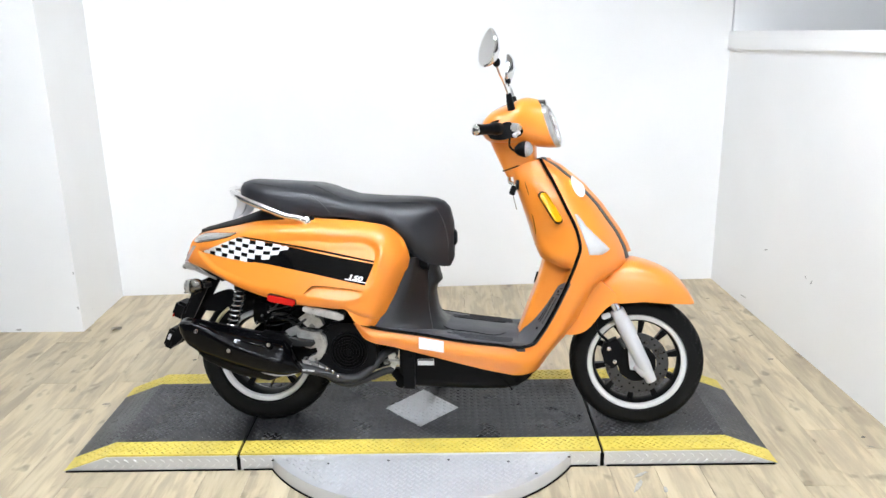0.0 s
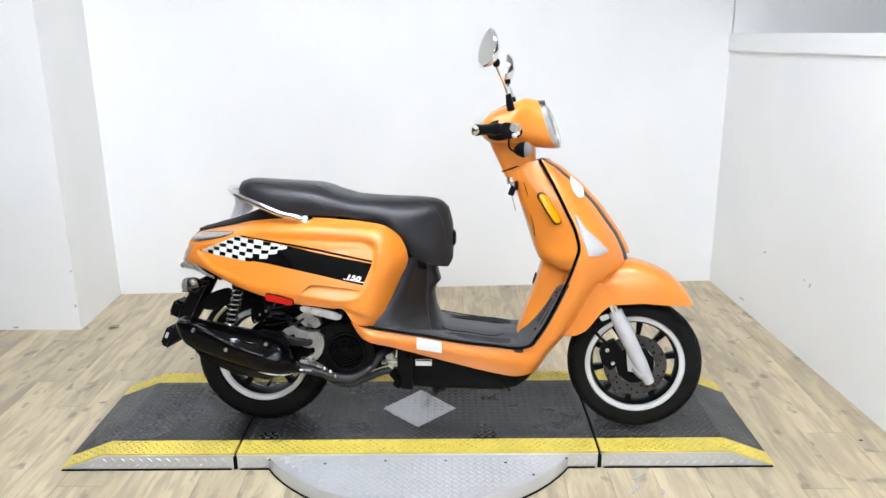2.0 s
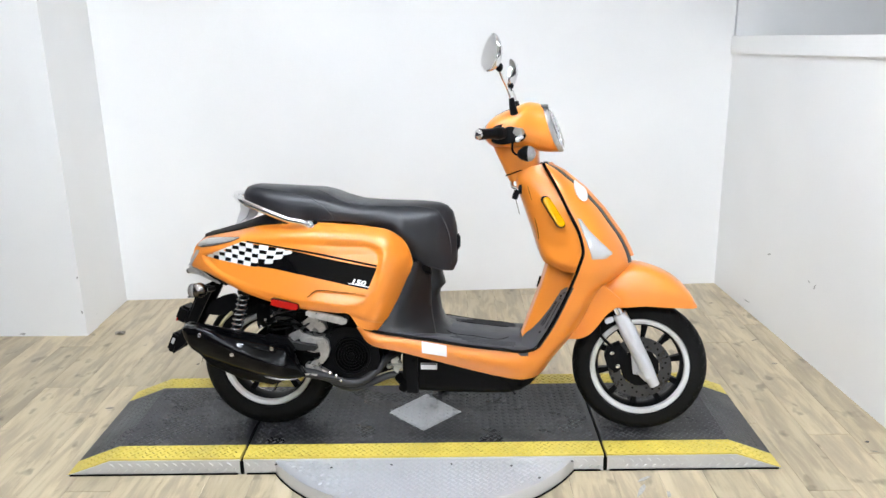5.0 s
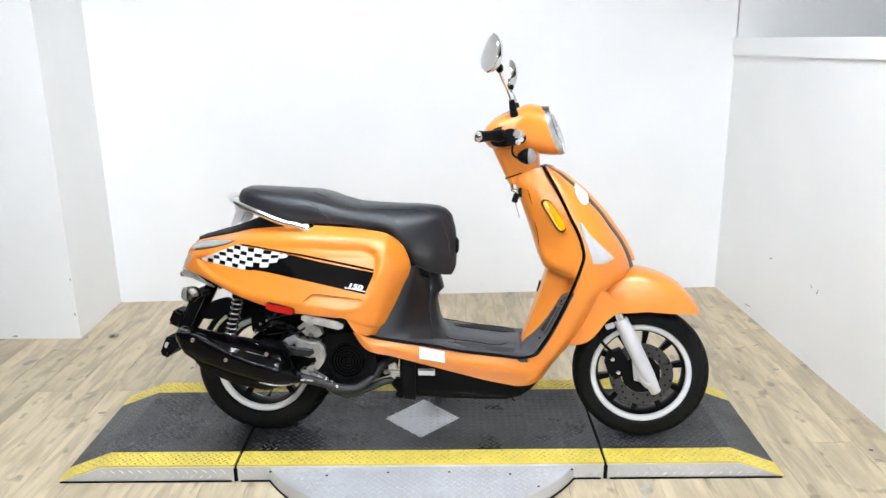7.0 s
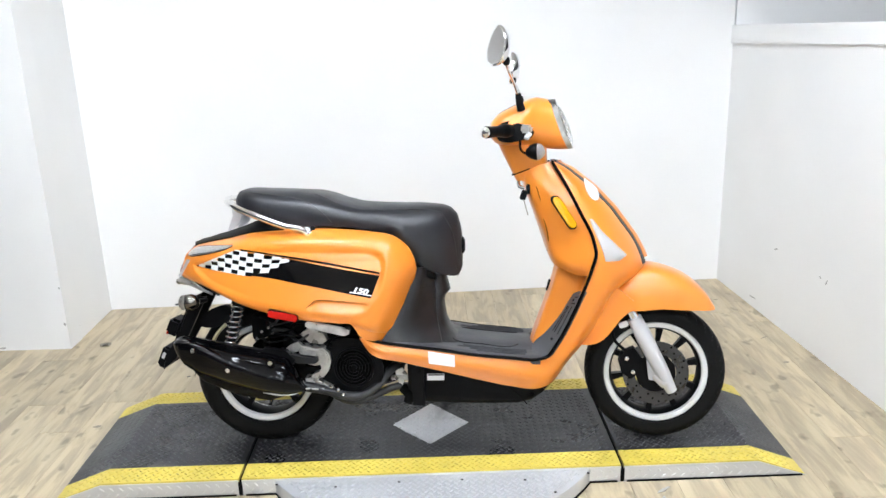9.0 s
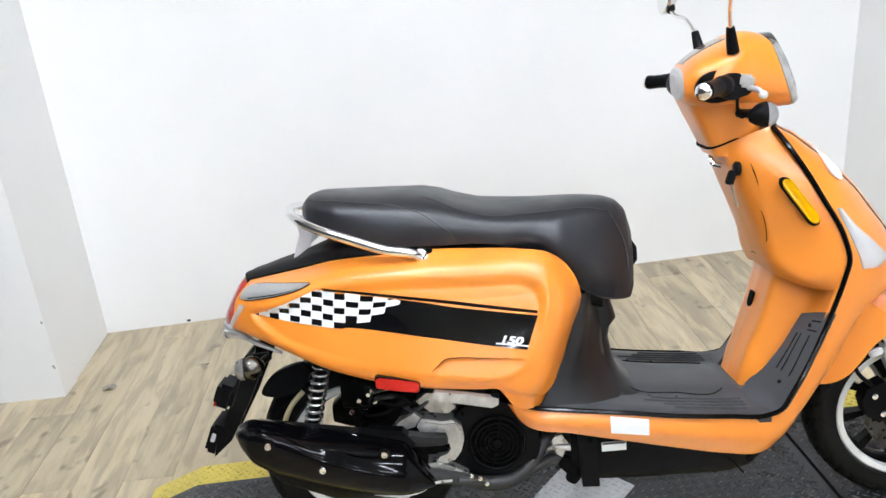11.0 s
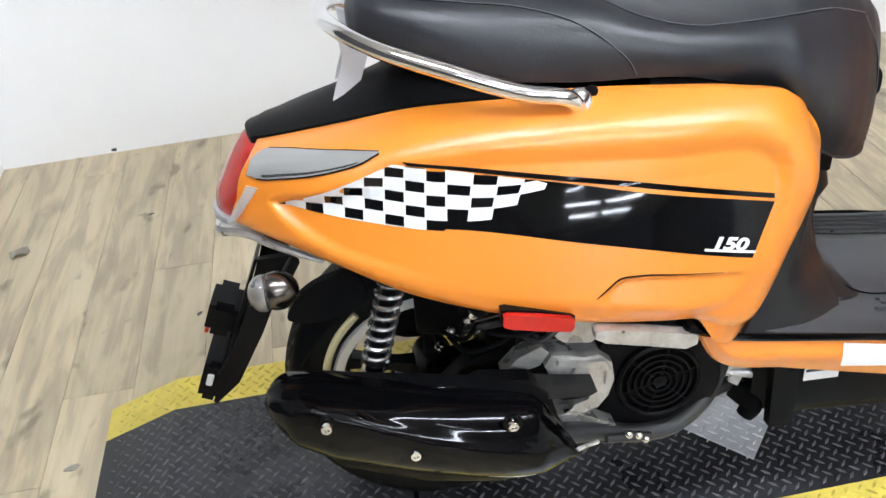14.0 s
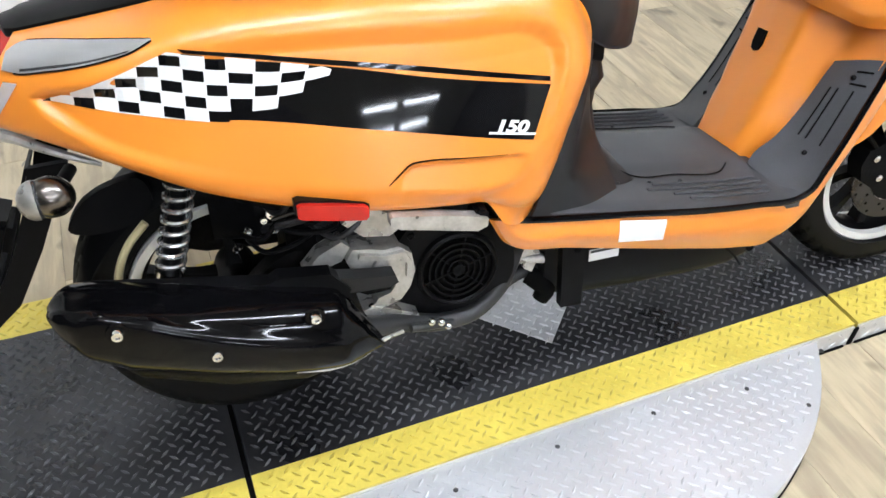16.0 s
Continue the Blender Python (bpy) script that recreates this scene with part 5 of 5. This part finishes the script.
fpart("neck_joint", loft([ring, [(x, y, z + .0045) for x, y, z in ring]]), "gap", neck)
for sgn in (-1, 1):
    well = prism([(.786, 1.024), (.794, 1.046), (.818, 1.058), (.855, 1.055), (.888, 1.040), (.904, 1.022), (.896, 1.008), (.862, .999), (.820, .994), (.795, 1.002)], sgn * .118, sgn * .150, .006, 44)
    swt = fpart("switch_well", well, "plastic", nac, "black switch opening")
    fpart("switch_gear", prism([(.826, 1.016), (.834, 1.044), (.858, 1.052), (.880, 1.036), (.876, 1.008), (.85, .998)], sgn * .145, sgn * .178, .006, 30), "plastic", nac, "black switch housing")
    a, b = Vector((.832, sgn * .200, 1.031)), Vector((.764, sgn * (.298 if sgn < 0 else .272), 1.028))
    pts = [a.lerp(b, t) for t in (0, .10, .14, .3, .9, .94)]
    grip = fpart("grip", tube([tuple(p) for p in pts], [.019, .021, .0175, .0165, .0165, .018], 20, 40), "plastic", nac, "black rubber grip")
    fpart("bar_end", tube([tuple(a.lerp(b, t)) for t in (.94, .97, 1.03, 1.06)], [.012, .0165, .0155, .006], 18, 12), "chrome", nac, "chrome bar end weight")
    fpart("brake_lever", tube([(.872, sgn * .160, 1.024), (.892, sgn * .190, 1.018), (.890, sgn * .232, 1.014), (.884, sgn * .262, 1.010)], [.006, .0055, .005, .0045], 10, 30), "silver", nac, "silver brake lever")
    fpart("lever_ball", ball(.0085, (.884, sgn * .266, 1.010)), "silver", nac)
    fpart("master_cylinder", box((.034, .040, .026), (.880, sgn * .166, 1.034), (0, 8, sgn * 12), .006), "alloy", nac, "silver brake fitting")
    fpart("brake_cable", tube([(.862, sgn * .172, 1.004), (.862, sgn * .176, .975), (.872, sgn * .160, .962), (.905, sgn * .130, .966)], .0034, 8, 30), "gap", nac)
    # signal on a stalk below the cover
    st = fpart("front_signal_stalk", tube([(.888, sgn * .07, .962), (.895, sgn * .13, .964), (.900, sgn * .165, .964)], [.010, .009, .012], 10), "plastic", nac, "black signal stalk")
    fpart("signal_body", tube([(.880, sgn * .186, .964), (.890, sgn * .188, .964), (.905, sgn * .190, .965), (.914, sgn * .191, .965)], [.010, .019, .0245, .026], 20, 14), "plastic", nac, "black signal body")
    fpart("signal_reflector", ball(.0222, (.914, sgn * .191, .965), (.84, 1, 1), 20), "silver", nac)
    fpart("signal_lens", ball(.0255, (.914, sgn * .191, .965), (.9, 1, 1), 20), "cover", nac, "clear round signal lens")
    # mirror
    mir = fpart("mirror_boot", tube([(.866, sgn * .134, 1.092), (.863, sgn * .139, 1.105), (.857, sgn * .148, 1.142)], [.013, .0115, .0085], 14, 12), "plastic", None, "black rubber mirror boot")
    fpart("mirror_stem", tube([(.857, sgn * .148, 1.138), (.846, sgn * .185, 1.172), (.832, sgn * .250, 1.208 - (sgn > 0) * .02), (.828, sgn * .275, 1.225 - (sgn > 0) * .024)], .0045, 10, 24), "chrome", mir, "thin chrome mirror stem")
    fpart("mirror_knuckle", ball(.012, (.829, sgn * .278, 1.230 - (sgn > 0) * .024), (1, 1, 1.2), 14), "plastic", mir)
    nrm = Vector((-.72, -.66, .20) if sgn < 0 else (-.97, -.16, .10)).normalized()
    m = Matrix.Translation(((.806 if sgn < 0 else .822), sgn * .302, (1.272 if sgn < 0 else 1.250))) @ nrm.to_track_quat("Z", "Y").to_matrix().to_4x4() @ Matrix.Rotation(0, 4, "Z")
    bm = bmesh.new()
    rings = []
    for h, s_ in ((-.030, .30), (-.027, .55), (-.018, .82), (-.006, .97), (.002, 1.0), (.004, .97)):
        rings.append([(s_ * .040 * math.cos(a) * (1 - .26 * math.sin(a)), s_ * .059 * math.sin(a), h) for a in np.linspace(0, 2 * math.pi, 40, endpoint=False)])
    loft(rings, True, bm)
    bmesh.ops.transform(bm, matrix=m, verts=bm.verts)
    fpart("mirror_shell", bm, "chrome", mir, "chrome teardrop mirror shell", 50)
    bm = bmesh.new()
    loft([[(s_ * .040 * math.cos(a) * (1 - .26 * math.sin(a)), s_ * .059 * math.sin(a), h) for a in np.linspace(0, 2 * math.pi, 40, endpoint=False)] for h, s_ in ((.004, .93), (.0055, .92))], True, bm)
    bmesh.ops.transform(bm, matrix=m, verts=bm.verts)
    fpart("mirror_glass", bm, "mirror", mir, "mirror glass", 20)

# ---- engine, exhaust, rear suspension ----
# silencer with its black shield
SX_ = np.linspace(-.246, .166, 70)
s_top = lambda x: float(np.interp(x, [-.246, -.238, -.225, -.19, -.156, -.084, 0, .067, .108, .128, .166], [.402, .412, .4175, .412, .403, .386, .366, .350, .338, .312, .246]))
s_mid = lambda x: float(np.interp(x, [-.246, -.22, -.18, -.13, -.05, .02, .09, .140, .166], [.398, .402, .404, .384, .3435, .3165, .2945, .275, .242]))
s_low = lambda x: float(np.interp(x, [-.246, -.240, -.226, -.21, -.166, -.066, .016, .09, .13, .166], [.390, .374, .352, .332, .305, .270, .247, .233, .232, .238]))
rings = []
for x in SX_:
    zt, zm, zl = s_top(x), s_mid(x), s_low(x)
    k = float(np.interp(x, [-.246, -.236, -.215, -.17, -.1, 0, .06, .11, .166], [.25, .55, .82, .95, 1.0, 1.0, .97, .84, .22]))
    r = .5 * float(np.interp(x, [-.24, -.18, -.1, .08, .15], [0, .5, 1, 1, .2]))
    up = zt - zm
    prof = [(-.175, zt - .02 * k), (-.205, zt - .004), (-.228, zt), (-.246, zt - .003), (-.262, zt - .14 * up - .003), (-.276, zt - .42 * up), (-.286, zt - .72 * up), (-.289, zm + .010 * r + .002), (-.2905 - .006 * r, zm + .002), (-.292 - .008 * r, zm - .005), (-.292 - .006 * r, zm - .4 * (zm - zl)), (-.285, zl + .22 * (zm - zl)), (-.268, zl), (-.235, zl - .010 * k), (-.20, zl - .008 * k), (-.172, zl + .3 * (zm - zl))]
    prof = spl([(-.235 + (y + .235) * k, z) for y, z in prof], 64, True)
    rings.append([(x, y, z) for y, z in prof])
sil = part("silencer", loft(rings), "black", scooter, "glossy black exhaust silencer with shield", 50)
part("shield_ridge", tube([(-.030, -.2800, .3555), (.010, -.2825, .3425), (.040, -.2815, .3365), (.062, -.279, .334)], [.0008, .0022, .0022, .0010], 8, 30), "black", sil)
part("silencer_can", loft([rrect(x, -.266, -.150, z - h, z + h * .6, 24, 2.4) for x, z, h in ((-.20, .345, .02), (-.16, .325, .058), (-.05, .292, .074), (.05, .262, .060), (.115, .245, .02))]), "dark", sil, "dark silencer drum behind the shield")
for x, z in ((-.167, .385), (-.061, .322), (.069, .340)):
    yb = {-.167: -.2935, -.061: -.292, .069: -.281}[x]
    bolt(.0082, .008, (x, yb, z), sil, "chrome")
    part("bolt_seat", lathe([(.014, 0), (.013, -.003), (.009, -.0035)], 16, (x, yb + .003, z)), "black", sil)
part("shield_edge", tube([(.035, -.267, .241), (.09, -.262, .231), (.13, -.252, .232), (.166, -.24, .243), (.20, -.222, .236)], [.0006, .0024, .0034, .0032, .003], 8, 40), "alloy", sil, "bare metal lower edge of the silencer")
part("silencer_mount", prism([(-.215, .396), (-.205, .407), (-.08, .383), (.022, .364), (.034, .371), (.104, .361), (.130, .330), (.12, .312), (.03, .335), (-.084, .36), (-.2, .386)], -.222, -.196, .006), "plastic", sil, "black mounting arm above the silencer")
# exhaust pipe and clamp
part("exhaust_pipe", tube([(.150, -.20, .240), (.215, -.185, .222), (.275, -.175, .200), (.330, -.165, .198), (.385, -.15, .232), (.42, -.12, .27), (.47, -.06, .29)], [.017, .015, .0145, .0145, .0145, .0145, .0145], 14, 50), "hose", scooter, "grey exhaust pipe under the engine")
part("clamp", tube([(.215, -.212, .230), (.285, -.200, .214)], .0065, 10), "hose", scooter, "exhaust clamp bar")
for p in ((.244, -.225, .245), (.262, -.215, .232), (.276, -.205, .214)):
    part("clamp_bolt", ball(.0065, p, (1, 1, 1), 12), "chrome", scooter)
part("stand_pipe", tube([(.19, -.12, .235), (.25, -.13, .178), (.30, -.13, .166), (.36, -.12, .182), (.43, -.10, .205), (.50, -.08, .20)], .0125, 12, 40), "hose", scooter, "grey folded stand tube")
# fan cover with round grille
fan = part("fan_cover", prism([(.210, .345), (.235, .375), (.30, .385), (.37, .362), (.395, .320), (.400, .260), (.372, .215), (.325, .190), (.262, .188), (.215, .222), (.195, .28)], -.162, -.05, .012, 60), "plastic", scooter, "black plastic engine fan cover")
C = (.306, 0, .289)
part("grille_ring", lathe([(.056, -.160), (.057, -.170), (.061, -.173), (.065, -.170), (.066, -.160)], 48, C, closed=True), "plastic", fan)
for r_ in (.047, .037, .027, .017):
    part("grille_hoop", lathe([(r_ - .0016, -.166), (r_ - .0016, -.171), (r_ + .0016, -.171), (r_ + .0016, -.166)], 40, C, closed=True), "plastic", fan)
part("grille_hub", lathe([(.010, -.163), (.010, -.172), (.005, -.174)], 18, C), "plastic", fan)
for k in range(6):
    a = math.pi * k / 3 + .3
    part("grille_bar", tube([(C[0] + .008 * math.cos(a), -.168, C[2] + .008 * math.sin(a)), (C[0] + .058 * math.cos(a), -.168, C[2] + .058 * math.sin(a))], .0020, 6), "plastic", fan)
part("fan_back", lathe([(.001, -.1635), (.057, -.1635)], 40, C), "gap", fan)
for p in ((.235, .36), (.375, .345), (.38, .225), (.225, .215)):
    bolt(.006, .005, (p[0], -.160, p[1]), fan, "plastic")
# crankcase castings
case = part("crankcase", loft([rrect(.06, -.10, .10, .20, .40, 28, 4), rrect(.10, -.14, .12, .19, .42, 28, 4), rrect(.22, -.14, .12, .18, .42, 28, 4), rrect(.36, -.12, .12, .19, .40, 28, 4), rrect(.44, -.08, .10, .21, .38, 28, 4)]), "dark", scooter, "dark engine block")


def cast(name, outline, y0, y1, label=""):
    return part(name, prism(outline, y0, y1, .004), "alloy", case, label, 25)


cast("casting", [(.143, .325), (.133, .349), (.1436, .366), (.165, .363), (.1895, .356), (.211, .358), (.2305, .342), (.2347, .311), (.226, .2835), (.211, .264), (.1895, .256), (.170, .264), (.176, .273), (.196, .280), (.2036, .292), (.2, .304), (.182, .3007), (.158, .3076)], -.180, -.12, "bare cast alloy arm of the engine casing")
cast("casting_rib", [(.150, .352), (.186, .343), (.214, .346), (.221, .330), (.219, .308), (.226, .308), (.229, .332), (.218, .352), (.188, .351), (.152, .360)], -.188, -.175)
cast("casting_web", [(.135, .40), (.160, .418), (.190, .413), (.212, .398), (.222, .378), (.204, .366), (.165, .372)], -.160, -.10, "cast alloy web above the arm")
cast("casting_flare", [(.072, .336), (.096, .362), (.130, .378), (.142, .366), (.128, .346), (.100, .338)], -.172, -.14, "flat alloy flare")
cast("casting_foot", [(.150, .262), (.172, .262), (.200, .252), (.236, .232), (.242, .214), (.228, .210), (.190, .228), (.160, .238)], -.186, -.14, "bare cast alloy foot")
cast("casting_boss", [(.168, .330), (.176, .345), (.190, .342), (.192, .328), (.180, .322)], -.188, -.175)
part("mount_arm", prism([(.050, .356), (.10, .350), (.150, .340), (.196, .334), (.200, .322), (.19, .316), (.14, .318), (.05, .334)], -.216, -.190, .005), "post", case, "dark mounting arm across the casing")
part("casting_slot", prism([(.160, .285), (.196, .287), (.199, .298), (.180, .297), (.150, .303), (.148, .292)], -.182, -.13, .003), "gap", case)
part("transmission_case", loft([rrect(x, .078, .135, p, q, 28, 4) for x, p, q in ((-.10, .262, .310), (-.06, .245, .345), (.03, .236, .395), (.16, .232, .415), (.30, .215, .40), (.38, .25, .36))]), "dark", case, "dark transmission case on the far side")
part("lift_ring", lathe([(.0075, -.004), (.0115, -.004), (.0115, .004), (.0075, .004)], 24, (.202, -.172, .236), closed=True), "chrome", case, "small bright ring")
for p in ((.192, -.174, .315), (.165, -.180, .262)):
    bolt(.006, .005, p, case, "chrome")
part("swing_arm", prism([(-.03, .27), (-.015, .285), (.08, .345), (.12, .33), (.10, .28), (.02, .235), (-.02, .235)], -.120, -.085, .008, 40), "dark", scooter, "black swing arm")
# clutter of hoses, carburettor and cables above the engine
part("airbox", loft([rrect(-.04, -.10, .10, .36, .46, 24, 4), rrect(.02, -.14, .10, .37, .475, 24, 4), rrect(.10, -.13, .10, .38, .465, 24, 4), rrect(.20, -.12, .10, .40, .455, 24, 4)]), "dark", scooter, "dark air box and carburettor")
rnd = random.Random(8)
for k in range(9):
    x, z = rnd.uniform(-.03, .11), rnd.uniform(.385, .455)
    part("hose", tube([(x, -.13, z), (x + rnd.uniform(.01, .04), -.158, z + rnd.uniform(-.02, .02)), (x + rnd.uniform(.05, .10), -.15, z + rnd.uniform(-.03, .03)), (x + rnd.uniform(.09, .14), -.11, z + rnd.uniform(-.03, .02))], rnd.uniform(.003, .007), 8, 20), ("gap", "plastic", "hose")[k % 3], scooter, "black hose beside the engine")
for k in range(7):
    x, z = rnd.uniform(-.02, .10), rnd.uniform(.38, .45)
    bolt(rnd.uniform(.005, .008), .007, (x, -.145, z), scooter, "chrome", name="small_bolt")
part("cable_bracket", tube([(.04, -.165, .43), (.11, -.17, .445), (.15, -.17, .452)], .003, 6), "steel", scooter, "bare throttle cable")
part("breather_hose", tube([(-.125, -.105, .425), (-.155, -.11, .395), (-.178, -.11, .345), (-.18, -.10, .30)], .006, 10), "cream", scooter, "cream-coloured drain hose")
# shock absorber
top, bot = Vector((-.064, -.140, .505)), Vector((-.107, -.130, .355))
ax = (bot - top)
u = ax.normalized().cross(Vector((0, 1, 0))).normalized()
v = ax.normalized().cross(u)
pts = []
for k in range(161):
    t = k / 160
    a = 2 * math.pi * 8 * t
    pts.append(tuple(top + ax * (.04 + .92 * t) + .0178 * (u * math.cos(a) + v * math.sin(a))))
shock = part("shock_absorber", tube([tuple(top), tuple(top.lerp(bot, .5)), tuple(bot)], [.011, .013, .014], 14), "plastic", scooter, "rear shock absorber")
part("coil_spring", tube(pts, .0037, 8, 320), "spring", shock, "bright chrome coil spring")
part("spring_seat", tube([tuple(top.lerp(bot, .96)), tuple(top.lerp(bot, 1.02))], .020, 18), "chrome", shock)
part("spring_seat", tube([tuple(top.lerp(bot, .0)), tuple(top.lerp(bot, .05))], .024, 18), "plastic", shock)
part("shock_eye", lathe([(.008, -.014), (.016, -.014), (.016, .014), (.008, .014)], 18, tuple(bot + ax.normalized() * .022), closed=True), "alloy", shock)
# hugger over the rear tyre
rows = []
for a in np.linspace(62, 172, 26):
    rr = .258 + .004 * math.sin(radians(a) * 2)
    rows.append([(rr * math.cos(radians(a)) - .0, y, .246 + rr * math.sin(radians(a)) - .35 * abs(y) ** 2 * 20 * .2) for y in np.linspace(-.078, .078, 11)])
hug = part("hugger", shell([[(x, y, z - .9 * max(0, abs(y) - .04)) for x, y, z in r] for r in rows], (.0, 0, -.005)), "plastic", scooter, "black inner mudguard over the rear tyre", 45)
part("hugger_tip", prism([(-.225, .425), (-.205, .455), (-.16, .480), (-.12, .484), (-.11, .45), (-.13, .424)], -.088, -.070, .006, 30), "plastic", hug)
# added sheet: keeps the space behind the shock dark
part("inner_liner", loft([rrect(x, .082, .098, p, q, 20, 4) for x, p, q in ((-.13, .40, .50), (-.10, .37, .53), (.0, .345, .53), (.12, .36, .50))]), "dark", hug, "dark sheet added to black out the gap beside the tyre")
# folded pillion foot peg
peg = part("foot_peg", prism([(.181, .449), (.181, .459), (.185, .4615), (.250, .451), (.311, .437), (.316, .433), (.314, .422), (.300, .417), (.250, .4285), (.194, .441)], -.270, -.252, .004), "alloy", scooter, "folded dull alloy foot peg")
part("peg_hinge", box((.018, .030, .026), (.308, -.252, .432), (0, 12, 0), .004), "plastic", peg)
part("peg_slot", prism([(.262, .455), (.292, .449), (.290, .444), (.262, .449)], -.252, -.244, .002), "gap", peg)
# side fittings between engine and belly
part("coolant_fitting", tube([(.42, -.10, .235), (.445, -.112, .242), (.475, -.115, .238)], [.009, .007, .009], 12), "alloy", scooter, "bright pipe joint")
part("side_bracket", prism([(.432, .262), (.455, .272), (.470, .250), (.455, .215), (.440, .225)], -.115, -.105, .003), "alloy", scooter, "alloy bracket")
part("rubber_bush", tube([(.455, -.10, .20), (.48, -.12, .18), (.47, -.12, .158)], [.016, .020, .014], 12), "gap", scooter)
stand_leg = part("side_stand", tube([(.50, .10, .17), (.53, .17, .10), (.575, .255, .046)], [.012, .011, .010], 12), "dark", scooter, "black side stand on the far side")
part("stand_foot", lathe([(.022, -.004), (.024, .0), (.022, .004)], 18, (.578, .262, .048), "z"), "dark", stand_leg)

# ---- floor planks, each a piece of the floor ----
rnd = random.Random(11)
PW = 0.152
plank_mesh = {}


def plank(length):
    if length not in plank_mesh:
        bm = bmesh.new()
        w, l, b = PW / 2 - 0.0004, length / 2 - 0.0005, 0.0012
        low = [(-w, -l, -0.0035), (w, -l, -0.0035), (w, l, -0.0035), (-w, l, -0.0035)]
        mid = [(x, y, -b * 0.7) for x, y, _ in low]
        top = [(x * (1 - b / w), y * (1 - b / l), 0.0) for x, y, _ in low]
        loft([low, mid, top], True, bm)
        plank_mesh[length] = finish("plank", bm, "wood", 20)
    return plank_mesh[length]


ends = {}
col = 0
while col < 44:
    x = -3.156 + PW * col
    top = 4.40 if -1.73 < x + PW else 3.70
    y = top - rnd.uniform(0, 1.1)
    first = True
    near = -2.75 < x < 2.0
    while y > 0.6 and near:
        if first and top - y > 0.02:
            length = round((top - y) / 0.05) * 0.05
            if length > 0.04:
                ob = new("plank", plank(length))
                ob.matrix_world = Matrix.Translation((x + PW / 2, y + length / 2, 0))
                ob.parent = floor
        first = False
        ob = new("plank", plank(1.22))
        ob.matrix_world = Matrix.Translation((x + PW / 2, y - 0.61, 0))
        ob.parent = floor
        y -= 1.22
    ends[col] = y if near else top
    col += 1
bm = bmesh.new()
for col, y in ends.items():
    while y > -14.2:
        length = min(1.22, y + 14.2)
        if length > 0.03:
            box((PW - 0.001, length - 0.001, 0.0034), (-3.156 + PW * (col + 0.5), y - length / 2, -0.0018), bevel=0, bm=bm)
        y -= 1.22
ob = part("far_planks", bm, "wood", floor, "the rest of the plank floor", 20)
tagged(ob, kind="stuff")
